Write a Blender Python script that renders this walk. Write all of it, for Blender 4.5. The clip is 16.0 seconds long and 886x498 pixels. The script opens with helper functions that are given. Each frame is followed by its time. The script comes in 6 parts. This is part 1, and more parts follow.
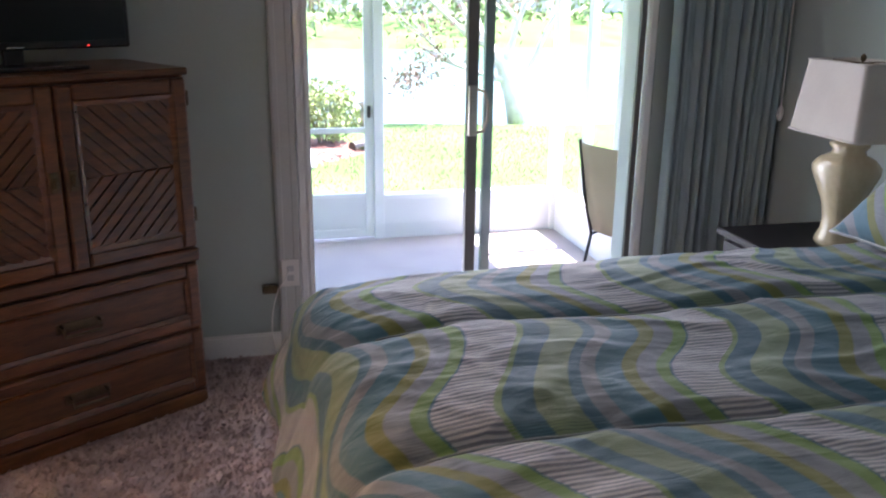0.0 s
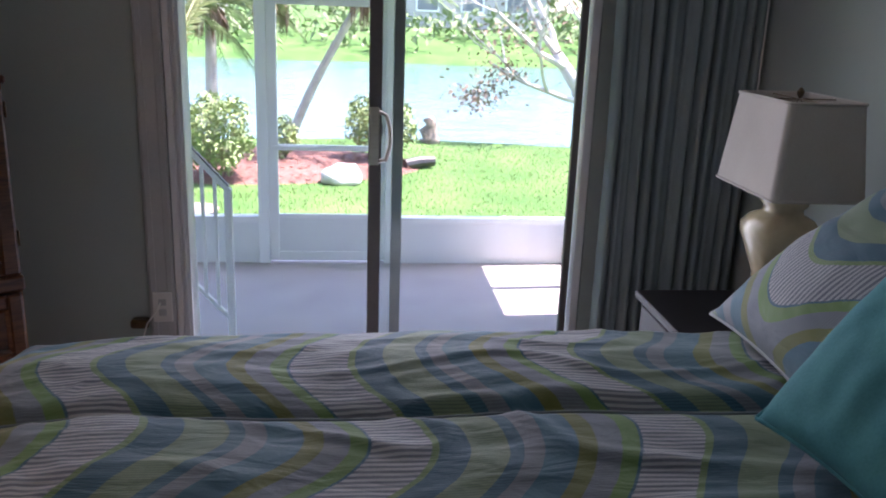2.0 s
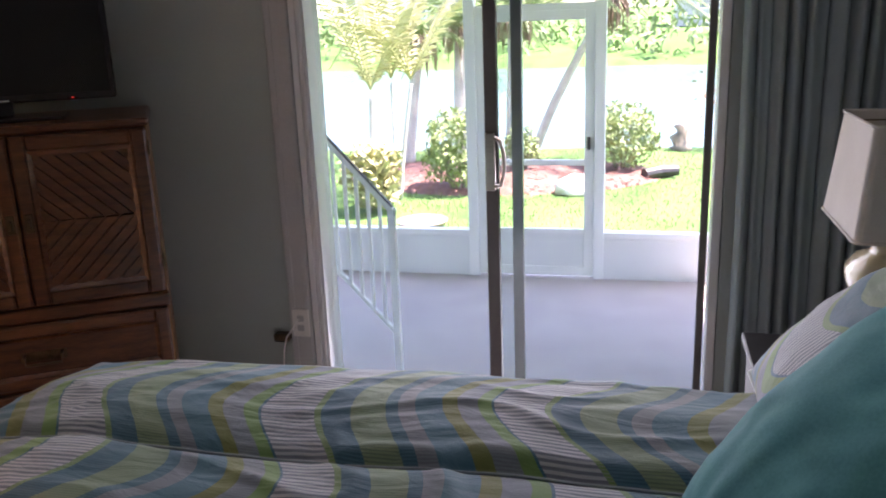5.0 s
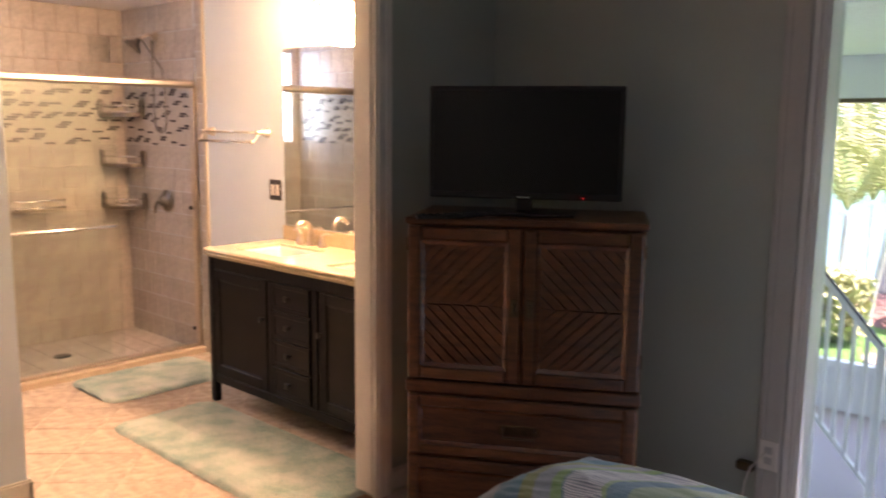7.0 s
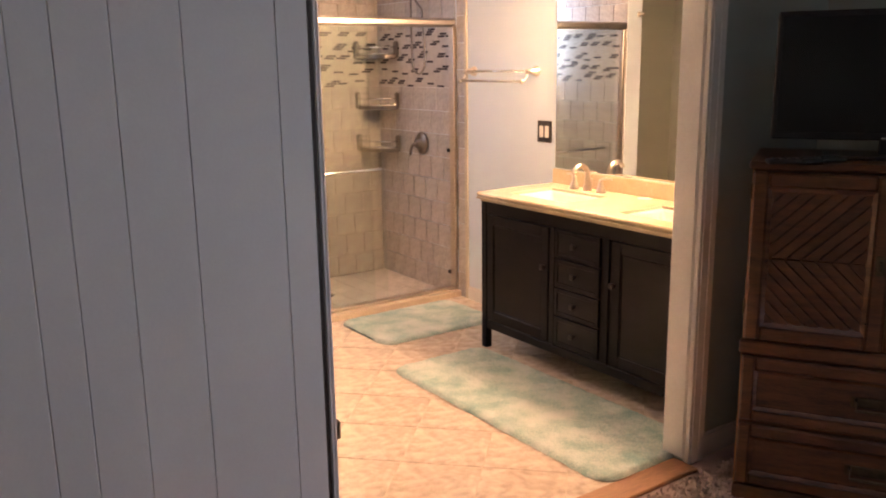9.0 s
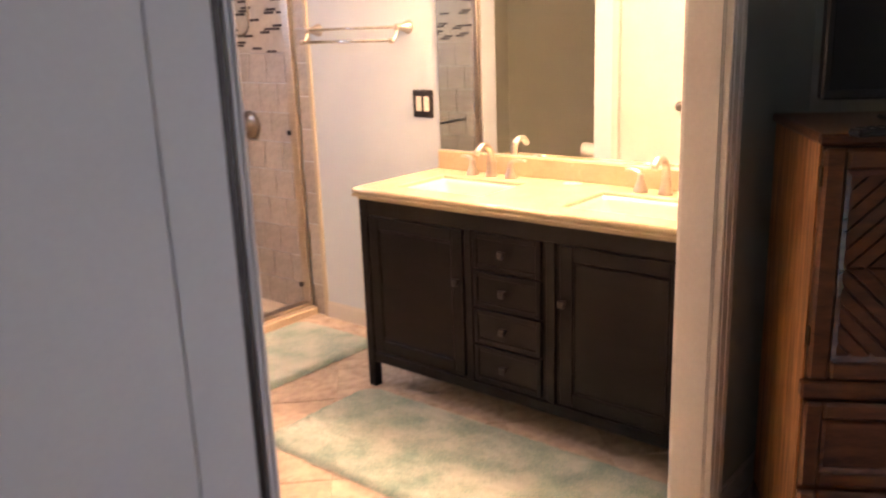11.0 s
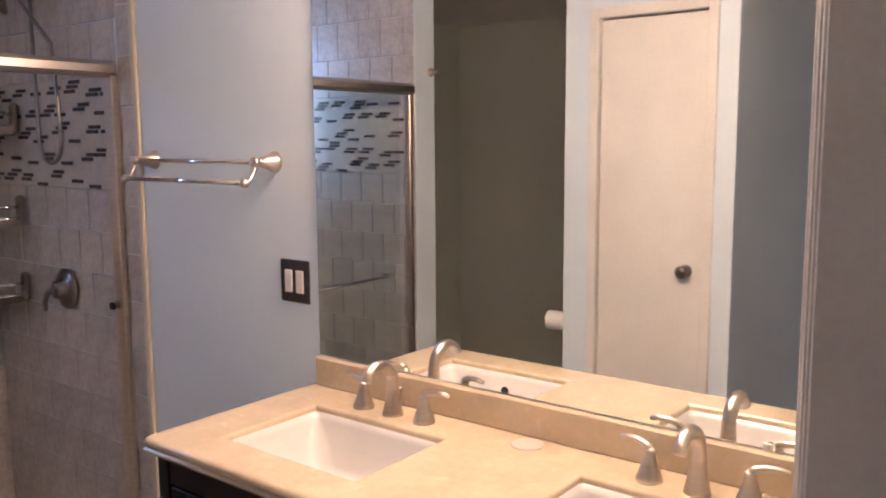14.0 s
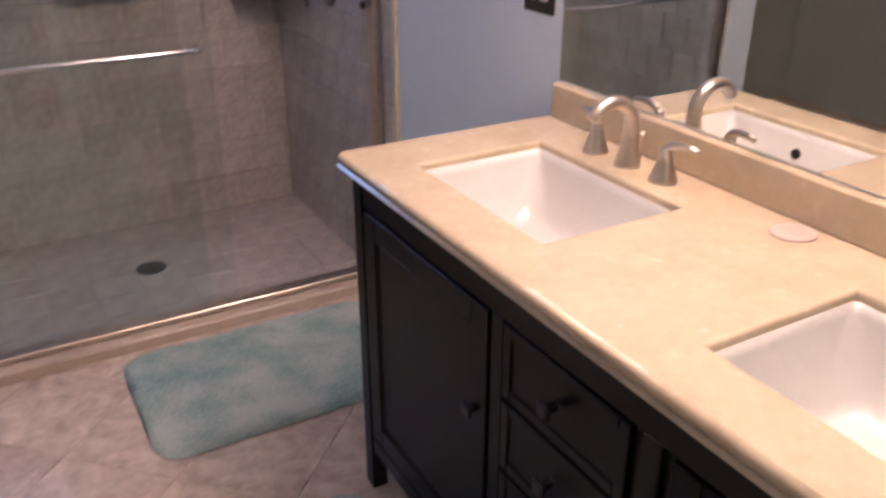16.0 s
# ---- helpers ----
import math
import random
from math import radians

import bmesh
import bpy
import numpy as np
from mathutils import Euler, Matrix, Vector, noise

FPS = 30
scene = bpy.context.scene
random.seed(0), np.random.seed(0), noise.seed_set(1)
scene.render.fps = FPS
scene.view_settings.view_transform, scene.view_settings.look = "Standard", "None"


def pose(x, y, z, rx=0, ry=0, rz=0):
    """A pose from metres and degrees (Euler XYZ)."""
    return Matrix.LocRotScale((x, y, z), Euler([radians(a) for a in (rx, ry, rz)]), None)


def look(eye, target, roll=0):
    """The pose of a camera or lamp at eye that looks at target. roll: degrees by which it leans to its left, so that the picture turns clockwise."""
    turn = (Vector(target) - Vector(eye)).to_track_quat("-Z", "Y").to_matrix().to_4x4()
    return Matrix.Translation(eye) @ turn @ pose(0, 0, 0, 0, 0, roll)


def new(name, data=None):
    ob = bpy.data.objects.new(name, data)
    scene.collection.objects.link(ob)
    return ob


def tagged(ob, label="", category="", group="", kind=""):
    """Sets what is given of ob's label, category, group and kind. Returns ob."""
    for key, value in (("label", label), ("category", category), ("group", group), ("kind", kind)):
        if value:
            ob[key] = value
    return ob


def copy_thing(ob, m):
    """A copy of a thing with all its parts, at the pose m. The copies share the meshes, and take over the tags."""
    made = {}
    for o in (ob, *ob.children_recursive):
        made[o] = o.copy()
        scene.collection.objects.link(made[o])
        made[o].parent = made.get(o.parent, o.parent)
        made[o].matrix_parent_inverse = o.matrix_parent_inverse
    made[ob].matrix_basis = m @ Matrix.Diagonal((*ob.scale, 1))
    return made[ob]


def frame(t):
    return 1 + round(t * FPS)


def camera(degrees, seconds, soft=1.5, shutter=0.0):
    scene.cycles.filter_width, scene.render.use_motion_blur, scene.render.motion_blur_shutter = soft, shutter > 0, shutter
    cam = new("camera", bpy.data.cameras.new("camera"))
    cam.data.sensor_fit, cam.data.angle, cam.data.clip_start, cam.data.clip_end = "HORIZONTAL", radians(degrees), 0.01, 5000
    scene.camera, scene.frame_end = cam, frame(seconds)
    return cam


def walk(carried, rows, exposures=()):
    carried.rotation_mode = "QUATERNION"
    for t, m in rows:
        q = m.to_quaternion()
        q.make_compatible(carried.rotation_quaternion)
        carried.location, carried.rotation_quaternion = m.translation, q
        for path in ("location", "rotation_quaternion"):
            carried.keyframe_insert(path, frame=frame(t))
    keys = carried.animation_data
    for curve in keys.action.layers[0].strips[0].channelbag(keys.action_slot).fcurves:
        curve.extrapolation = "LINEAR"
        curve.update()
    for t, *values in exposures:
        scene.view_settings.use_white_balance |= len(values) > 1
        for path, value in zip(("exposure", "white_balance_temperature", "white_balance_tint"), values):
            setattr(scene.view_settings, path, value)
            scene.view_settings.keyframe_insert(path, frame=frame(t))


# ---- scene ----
cam = camera(55.6, 16.0, soft=2.0, shutter=0.4)
PATH = [
    (0, (0.658, 0.702, 1.47), (1.12, 2.559, 0.887), 0.7),
    (0.5, (0.864, 0.789, 1.471), (1.33, 2.665, 0.957), 1.1),
    (1, (1.088, 0.965, 1.469), (1.561, 2.845, 0.977), 1.4),
    (1.5, (1.319, 0.999, 1.462), (1.667, 2.904, 0.962), 1.4),
    (2, (1.544, 1.018, 1.462), (1.754, 2.929, 0.91), 2.1),
    (2.5, (1.691, 1.116, 1.481), (1.789, 3.042, 0.951), 1.6),
    (3, (1.812, 1.162, 1.494), (1.74, 3.099, 0.999), 1.7),
    (3.2, (1.845, 1.111, 1.451), (1.669, 3.051, 0.998), 2.4),
    (5.3, (2.15, 1.101, 1.533), (1.647, 2.958, 0.987), -2.0),
    (5.5, (2.126, 1.089, 1.527), (1.557, 2.931, 0.997), -1.4),
    (6, (2.039, 1.056, 1.531), (1.149, 2.783, 1.057), -2.3),
    (6.5, (2.001, 1.002, 1.564), (0.83, 2.584, 1.208), -0.3),
    (7, (1.962, 1.016, 1.565), (0.622, 2.472, 1.272), 0.6),
    (7.5, (1.915, 1.004, 1.562), (0.391, 2.259, 1.24), 0.4),
    (8, (1.82, 0.922, 1.558), (0.233, 2.085, 1.198), 0.1),
    (8.5, (1.638, 0.794, 1.549), (0.036, 1.927, 1.16), -0.1),
    (8.7, (1.571, 0.766, 1.557), (-0.043, 1.87, 1.138), -0.4),
    (10.8, (0.434, 1.023, 1.505), (-0.857, 2.458, 0.983), -3.1),
    (11, (0.333, 1.139, 1.496), (-0.913, 2.618, 0.987), -2.1),
    (11.5, (0.128, 1.306, 1.542), (-0.984, 2.902, 1.074), -0.8),
    (12, (-0.064, 1.575, 1.528), (-1.054, 3.264, 1.115), -1.3),
    (12.5, (-0.127, 1.801, 1.553), (-1.191, 3.445, 1.148), 1.6),
    (13, (-0.227, 2.043, 1.553), (-1.4, 3.618, 1.177), 1.1),
    (13.5, (-0.37, 2.242, 1.591), (-1.532, 3.841, 1.283), -0.6),
    (14, (-0.409, 2.427, 1.566), (-1.624, 3.994, 1.308), -0.4),
    (14.5, (-0.404, 2.62, 1.57), (-1.781, 4.025, 1.213), 0.7),
    (15, (-0.49, 2.718, 1.512), (-1.911, 4.01, 0.954), 1.1),
    (15.5, (-0.571, 2.793, 1.495), (-2.05, 3.934, 0.781), 0.1),
    (16, (-0.573, 2.864, 1.455), (-2.14, 3.756, 0.589), -0.0),
]
EXPOSURES = [
    (0.0, 3.3, 6300, 33), (0.5, 3.1, 6300, 33), (1.0, 2.75, 6300, 34), (1.5, 2.45, 6200, 35), (2.5, 2.65, 6300, 36), (3.2, 2.75, 6400, 36),
    (5.5, 3.05, 6700, 38), (6.0, 2.9, 6700, 38), (6.5, 2.85, 6800, 37), (8.7, 2.85, 6600, 34), (11.0, 3.1, 6650, 36), (11.5, 2.95, 6850, 36), (12.0, 2.54, 6450, 36), (13.0, 2.1, 5500, 32), (14.0, 1.76, 5050, 30),
    (15.0, 1.6, 4800, 31), (16.0, 1.68, 4720, 33),
]
walk(cam, [(t, look(eye, target, roll)) for t, eye, target, roll in PATH], EXPOSURES)

# ---- world and sun ----
world = bpy.data.worlds.new("world")
scene.world = world
world.use_nodes = True
wn = world.node_tree.nodes
sky = wn.new("ShaderNodeTexSky")
sky.sky_type, sky.sun_disc = "NISHITA", False
SUN_EL, SUN_AZ = 67.0, 4.0  # azimuth from +x towards +y
sky.sun_elevation, sky.sun_rotation = radians(SUN_EL), radians(90 - SUN_AZ)
wn["Background"].inputs["Strength"].default_value = 0.15
world.node_tree.links.new(sky.outputs["Color"], wn["Background"].inputs["Color"])
sun_data = bpy.data.lights.new("sun", "SUN")
sun_data.energy, sun_data.angle, sun_data.color = 5.0, radians(0.5), (1.0, 0.95, 0.87)
sun = new("sun", sun_data)
sd = Vector((math.cos(radians(SUN_EL)) * math.cos(radians(SUN_AZ)), math.cos(radians(SUN_EL)) * math.sin(radians(SUN_AZ)), math.sin(radians(SUN_EL))))
sun.matrix_world = look((8, 8, 30), Vector((8, 8, 30)) - sd)

# daylight of the sky in the sliding door's opening
sky_lamp = bpy.data.lights.new("door_daylight", "AREA")
sky_lamp.shape, sky_lamp.size, sky_lamp.size_y = "RECTANGLE", 1.36, 1.96
sky_lamp.energy, sky_lamp.color, sky_lamp.spread = 2.7, (0.88, 0.95, 1.0), radians(125)
sky_ob = new("door_daylight", sky_lamp)
sky_ob.matrix_world = look((1.64, 4.06, 1.03), (1.64, 2.0, 0.9))

# daylight in the shower's small window, which is unseen and assumed
shower_lamp = bpy.data.lights.new("window_daylight", "AREA")
shower_lamp.shape, shower_lamp.size, shower_lamp.size_y = "RECTANGLE", 0.26, 0.74
shower_lamp.energy, shower_lamp.color = 1.5, (0.66, 0.82, 1.0)
shower_ob = new("window_daylight", shower_lamp)
shower_ob.matrix_world = look((-4.1, 2.66, 1.785), (-3.0, 2.75, 1.7))

# ---- materials ----
def nodes_of(name):
    m = bpy.data.materials.new(name)
    m.use_nodes = True
    return m, m.node_tree.nodes, m.node_tree.links, m.node_tree.nodes["Principled BSDF"]


def surface(name, c1, c2, rough=0.6, scale=6.0, fine=80.0, bump=0.1, metal=0.0, stretch=(1, 1, 1), spread=0.0, spec=0.5, coat=0.0, bump_dist=0.002):
    """A two-tone material: broad variation, fine grain, relief; spread varies it from piece to piece."""
    m, n, l, b = nodes_of(name)
    tc = n.new("ShaderNodeTexCoord")
    mp = n.new("ShaderNodeMapping")
    mp.inputs["Scale"].default_value = stretch
    l.new(tc.outputs["Object"], mp.inputs["Vector"])
    broad, grain = n.new("ShaderNodeTexNoise"), n.new("ShaderNodeTexNoise")
    broad.inputs["Scale"].default_value, broad.inputs["Detail"].default_value = scale, 5
    grain.inputs["Scale"].default_value, grain.inputs["Detail"].default_value = fine, 6
    l.new(mp.outputs["Vector"], broad.inputs["Vector"])
    l.new(mp.outputs["Vector"], grain.inputs["Vector"])
    add = n.new("ShaderNodeMath")
    add.operation = "MULTIPLY_ADD"
    add.inputs[1].default_value, add.inputs[2].default_value = 0.45, 0.0
    l.new(grain.outputs["Fac"], add.inputs[0])
    add2 = n.new("ShaderNodeMath")
    add2.operation = "MULTIPLY_ADD"
    add2.inputs[1].default_value = 0.75
    l.new(broad.outputs["Fac"], add2.inputs[0])
    l.new(add.outputs[0], add2.inputs[2])
    src = add2.outputs[0]
    if spread:
        info = n.new("ShaderNodeObjectInfo")
        add3 = n.new("ShaderNodeMath")
        add3.operation = "MULTIPLY_ADD"
        add3.inputs[1].default_value = spread
        l.new(info.outputs["Random"], add3.inputs[0])
        l.new(src, add3.inputs[2])
        src = add3.outputs[0]
    ramp = n.new("ShaderNodeValToRGB")
    ramp.color_ramp.elements[0].position, ramp.color_ramp.elements[1].position = 0.38, 0.85 + spread
    ramp.color_ramp.elements[0].color, ramp.color_ramp.elements[1].color = (*c1, 1), (*c2, 1)
    l.new(src, ramp.inputs["Fac"])
    l.new(ramp.outputs["Color"], b.inputs["Base Color"])
    b.inputs["Roughness"].default_value, b.inputs["Metallic"].default_value = rough, metal
    b.inputs["Specular IOR Level"].default_value, b.inputs["Coat Weight"].default_value = spec, coat
    if bump:
        bp = n.new("ShaderNodeBump")
        bp.inputs["Strength"].default_value, bp.inputs["Distance"].default_value = bump, bump_dist
        l.new(src, bp.inputs["Height"])
        l.new(bp.outputs["Normal"], b.inputs["Normal"])
    return m


def thin_glass(name, tint=(0.94, 0.97, 0.96), gloss=1.0):
    m, n, l, b = nodes_of(name)
    n.remove(b)
    tr, gl, mx, lw = n.new("ShaderNodeBsdfTransparent"), n.new("ShaderNodeBsdfGlossy"), n.new("ShaderNodeMixShader"), n.new("ShaderNodeLayerWeight")
    tr.inputs["Color"].default_value = (*tint, 1)
    gl.inputs["Roughness"].default_value = 0.02
    pw, sc = n.new("ShaderNodeMath"), n.new("ShaderNodeMath")
    pw.operation, sc.operation = "POWER", "MULTIPLY_ADD"
    pw.inputs[1].default_value, sc.inputs[1].default_value, sc.inputs[2].default_value = 4.0, 0.5 * gloss, 0.035 * gloss
    l.new(lw.outputs["Facing"], pw.inputs[0])
    l.new(pw.outputs[0], sc.inputs[0])
    l.new(sc.outputs[0], mx.inputs[0])
    l.new(tr.outputs[0], mx.inputs[1])
    l.new(gl.outputs[0], mx.inputs[2])
    l.new(mx.outputs[0], n["Material Output"].inputs["Surface"])
    return m


def plain_emit(name, colour, strength):
    m, n, l, b = nodes_of(name)
    b.inputs["Base Color"].default_value = (0.8, 0.75, 0.65, 1)
    b.inputs["Emission Color"].default_value = (*colour, 1)
    b.inputs["Emission Strength"].default_value = strength
    return m


def wave_fabric(name):
    """Printed cotton: wavy bands of teal, olive and green between striped grey ones, in the cloth's own metres."""
    m, n, l, b = nodes_of(name)
    uv = n.new("ShaderNodeUVMap")
    sep = n.new("ShaderNodeSeparateXYZ")
    l.new(uv.outputs["UV"], sep.inputs[0])

    def math_node(op, a, v=None, c=None):
        k = n.new("ShaderNodeMath")
        k.operation = op
        for i, val in enumerate((a, v, c)):
            if val is None:
                continue
            if isinstance(val, (int, float)):
                k.inputs[i].default_value = val
            else:
                l.new(val, k.inputs[i])
        return k.outputs[0]

    x, y = sep.outputs[0], sep.outputs[1]
    bend = math_node("SINE", math_node("MULTIPLY", y, 2 * math.pi / 0.62))
    bend2 = math_node("SINE", math_node("MULTIPLY_ADD", y, 2 * math.pi / 0.37, math_node("MULTIPLY", x, 7.0)))
    soft = n.new("ShaderNodeTexNoise")
    soft.inputs["Scale"].default_value, soft.inputs["Detail"].default_value = 26, 3
    l.new(uv.outputs["UV"], soft.inputs["Vector"])
    drift = math_node("MULTIPLY_ADD", soft.outputs["Fac"], 0.006, -0.003)
    u = math_node("ADD", math_node("ADD", math_node("MULTIPLY_ADD", bend, 0.072, x), math_node("MULTIPLY", bend2, 0.012)), drift)
    f = math_node("FRACT", math_node("MULTIPLY", u, 1 / 0.465))
    lines = math_node("GREATER_THAN", math_node("FRACT", math_node("MULTIPLY", y, 1 / 0.0125)), 0.5)
    fine = math_node("GREATER_THAN", math_node("FRACT", math_node("MULTIPLY", y, 1 / 0.006)), 0.5)
    BLUE, TEAL, OLIVE, GREEN, PALE = (0.018, 0.082, 0.12), (0.034, 0.13, 0.175), (0.125, 0.15, 0.032), (0.11, 0.22, 0.055), (0.165, 0.245, 0.135)
    WHITE, GREY, GREY2 = (0.375, 0.4, 0.405), (0.16, 0.195, 0.215), (0.125, 0.155, 0.175)
    bands = [(0.0, WHITE, (0.13, 0.15, 0.18)), (0.215, PALE, GREEN), (0.245, BLUE, TEAL), (0.36, PALE, (0.11, 0.17, 0.105)), (0.505, BLUE, TEAL), (0.56, GREY, GREY2),
             (0.635, TEAL, TEAL), (0.76, OLIVE, OLIVE), (0.83, GREY, GREY2), (0.925, GREEN, GREEN), (0.985, TEAL, BLUE)]
    ramps = []
    for k in (1, 2):
        r = n.new("ShaderNodeValToRGB")
        r.color_ramp.interpolation = "CONSTANT"
        while len(r.color_ramp.elements) < len(bands):
            r.color_ramp.elements.new(0.5)
        for e, band in zip(r.color_ramp.elements, bands):
            e.position = band[0]
        for e, band in zip(r.color_ramp.elements, bands):
            e.color = (*band[k], 1)
        l.new(f, r.inputs["Fac"])
        ramps.append(r.outputs["Color"])
    mix = n.new("ShaderNodeMix")
    mix.data_type = "RGBA"
    which = n.new("ShaderNodeMix")
    which.data_type = "FLOAT"
    l.new(math_node("LESS_THAN", f, 0.22), which.inputs[0])
    l.new(fine, which.inputs[2])
    l.new(lines, which.inputs[3])
    l.new(which.outputs[0], mix.inputs[0])
    l.new(ramps[0], mix.inputs[6])
    l.new(ramps[1], mix.inputs[7])
    l.new(mix.outputs[2], b.inputs["Base Color"])
    b.inputs["Roughness"].default_value = 0.75
    b.inputs["Sheen Weight"].default_value = 0.15
    tc = n.new("ShaderNodeTexCoord")
    ns, weave = n.new("ShaderNodeTexNoise"), n.new("ShaderNodeTexNoise")
    ns.inputs["Scale"].default_value, ns.inputs["Detail"].default_value = 11, 6
    ns.inputs["Distortion"].default_value = 1.2
    weave.inputs["Scale"].default_value = 350
    mp = n.new("ShaderNodeMapping")
    mp.inputs["Scale"].default_value = (0.6, 1.6, 1)
    l.new(tc.outputs["Object"], mp.inputs[0])
    l.new(mp.outputs[0], ns.inputs["Vector"])
    l.new(tc.outputs["Object"], weave.inputs["Vector"])
    h = math_node("MULTIPLY_ADD", weave.outputs["Fac"], 0.06, ns.outputs["Fac"])
    bp = n.new("ShaderNodeBump")
    bp.inputs["Strength"].default_value, bp.inputs["Distance"].default_value = 0.4, 0.016
    l.new(h, bp.inputs["Height"])
    l.new(bp.outputs["Normal"], b.inputs["Normal"])
    return m


PAINT = surface("sage_grey_paint", (0.355, 0.408, 0.378), (0.415, 0.462, 0.432), 0.75, 1.2, 160, 0.12)
BATH_PAINT = surface("pale_blue_green_paint", (0.58, 0.68, 0.77), (0.65, 0.74, 0.83), 0.7, 1.2, 160, 0.12)
# the alcove's dimness is put into this darker olive colour
DIM_OLIVE = surface("dim_alcove_paint", (0.4, 0.43, 0.38), (0.46, 0.48, 0.43), 0.75, 1.2, 160, 0.1)
PANEL = surface("blue_grey_panel_paint", (0.66, 0.68, 0.7), (0.73, 0.75, 0.77), 0.55, 2.0, 120, 0.15, spread=0.08)
TRIM = surface("white_trim_paint", (0.62, 0.61, 0.58), (0.74, 0.73, 0.7), 0.4, 3, 90, 0.06)
GREY_TRIM = surface("grey_trim_paint", (0.42, 0.43, 0.42), (0.5, 0.5, 0.49), 0.5, 3, 90, 0.06)
CEIL = surface("ceiling_paint", (0.74, 0.73, 0.7), (0.8, 0.79, 0.77), 0.9, 3, 180, 0.3)
CARPET = surface("beige_carpet", (0.34, 0.255, 0.235), (0.64, 0.51, 0.48), 0.95, 9, 140, 1.0, spec=0.1, bump_dist=0.015)
WOOD = surface("dark_walnut", (0.024, 0.009, 0.004), (0.23, 0.09, 0.034), 0.32, 6, 34, 0.35, stretch=(1, 1, 7), spread=0.1)
WOOD_H = surface("dark_walnut_cross", (0.024, 0.009, 0.004), (0.23, 0.09, 0.034), 0.32, 6, 34, 0.35, stretch=(7, 7, 1), spread=0.1)
WOOD_H.node_tree.nodes["Mapping"].inputs["Scale"].default_value = (1, 7, 7)
WOOD_EDGE = surface("varnished_walnut_edge", (0.04, 0.015, 0.007), (0.27, 0.115, 0.048), 0.18, 6, 34, 0.15, stretch=(1, 1, 7), coat=1.0)
# streaky oak, its colour brightened for warm light on the armoire's side
OAK_LIT_SIDE = surface("oak_veneer_lit", (0.09, 0.032, 0.01), (0.66, 0.33, 0.125), 0.42, 5, 30, 0.3, stretch=(11, 11, 0.7))
ESPRESSO = surface("espresso_wood", (0.003, 0.002, 0.002), (0.009, 0.006, 0.0055), 0.4, 4, 50, 0.1, stretch=(1, 1, 4), spec=0.2)
NIGHT = surface("black_lacquer", (0.008, 0.007, 0.008), (0.018, 0.016, 0.018), 0.5, 4, 70, 0.06, spec=0.25)
STONE = surface("cream_marble", (0.47, 0.392, 0.265), (0.56, 0.476, 0.335), 0.18, 14, 60, 0.02, coat=0.3)
sn, sl = STONE.node_tree.nodes, STONE.node_tree.links
fleck, fleck_ramp, fleck_mix = sn.new("ShaderNodeTexNoise"), sn.new("ShaderNodeValToRGB"), sn.new("ShaderNodeMix")
fleck.inputs["Scale"].default_value, fleck.inputs["Detail"].default_value, fleck.inputs["Distortion"].default_value = 30, 2, 0.2
fleck_ramp.color_ramp.elements[0].position, fleck_ramp.color_ramp.elements[1].position = 0.66, 0.76
fleck_mix.data_type = "RGBA"
sl.new(sn["Texture Coordinate"].outputs["Object"], fleck.inputs["Vector"])
sl.new(fleck.outputs["Fac"], fleck_ramp.inputs["Fac"])
sl.new(fleck_ramp.outputs["Color"], fleck_mix.inputs[0])
sl.new(sn["Color Ramp"].outputs["Color"], fleck_mix.inputs[6])
fleck_mix.inputs[7].default_value = (0.59, 0.51, 0.385, 1)
sl.new(fleck_mix.outputs[2], sn["Principled BSDF"].inputs["Base Color"])
TILE = surface("shower_tile", (0.3, 0.275, 0.25), (0.62, 0.585, 0.54), 0.42, 12, 50, 0.12, spread=0.16)
FTILE = surface("floor_tile", (0.37, 0.3, 0.245), (0.76, 0.665, 0.57), 0.24, 9, 26, 0.08, spread=0.06)
FTILE.node_tree.nodes["Noise Texture"].inputs["Distortion"].default_value = 1.6
GROUT = surface("grout", (0.46, 0.385, 0.3), (0.56, 0.475, 0.38), 0.9, 10, 120, 0.3)
MOSAIC_D = surface("dark_glass_mosaic", (0.03, 0.025, 0.03), (0.09, 0.075, 0.08), 0.2, 20, 90, 0.02, spread=0.3)
NICKEL = surface("brushed_nickel", (0.5, 0.44, 0.38), (0.64, 0.58, 0.51), 0.3, 20, 200, 0.04, metal=1.0, stretch=(1, 1, 6))
# nickel darkened for the valve's dark reflections; also the shelves' own dark grey
DARK_NICKEL = surface("dark_brushed_nickel", (0.2, 0.18, 0.16), (0.32, 0.29, 0.26), 0.28, 20, 200, 0.04, metal=1.0)
CHROME = surface("chrome", (0.7, 0.7, 0.7), (0.8, 0.8, 0.8), 0.12, 10, 100, 0.0, metal=1.0)
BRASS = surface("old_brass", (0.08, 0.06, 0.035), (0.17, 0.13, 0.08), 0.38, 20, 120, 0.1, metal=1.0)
DARK_METAL = surface("dark_bronze", (0.03, 0.026, 0.024), (0.07, 0.06, 0.055), 0.4, 15, 120, 0.05, metal=0.6)
ALU = surface("brown_anodised", (0.15, 0.145, 0.14), (0.21, 0.2, 0.19), 0.5, 6, 120, 0.04, metal=0.5)
ALU_W = surface("white_aluminium", (0.72, 0.72, 0.72), (0.82, 0.82, 0.81), 0.4, 4, 90, 0.03)
PORCELAIN = surface("white_porcelain", (0.58, 0.58, 0.565), (0.63, 0.63, 0.615), 0.12, 4, 60, 0.0, coat=0.4)
MIRROR = surface("mirror_silver", (0.86, 0.88, 0.87), (0.88, 0.9, 0.89), 0.01, 2, 10, 0.0, metal=1.0)
GLASS = thin_glass("window_glass")
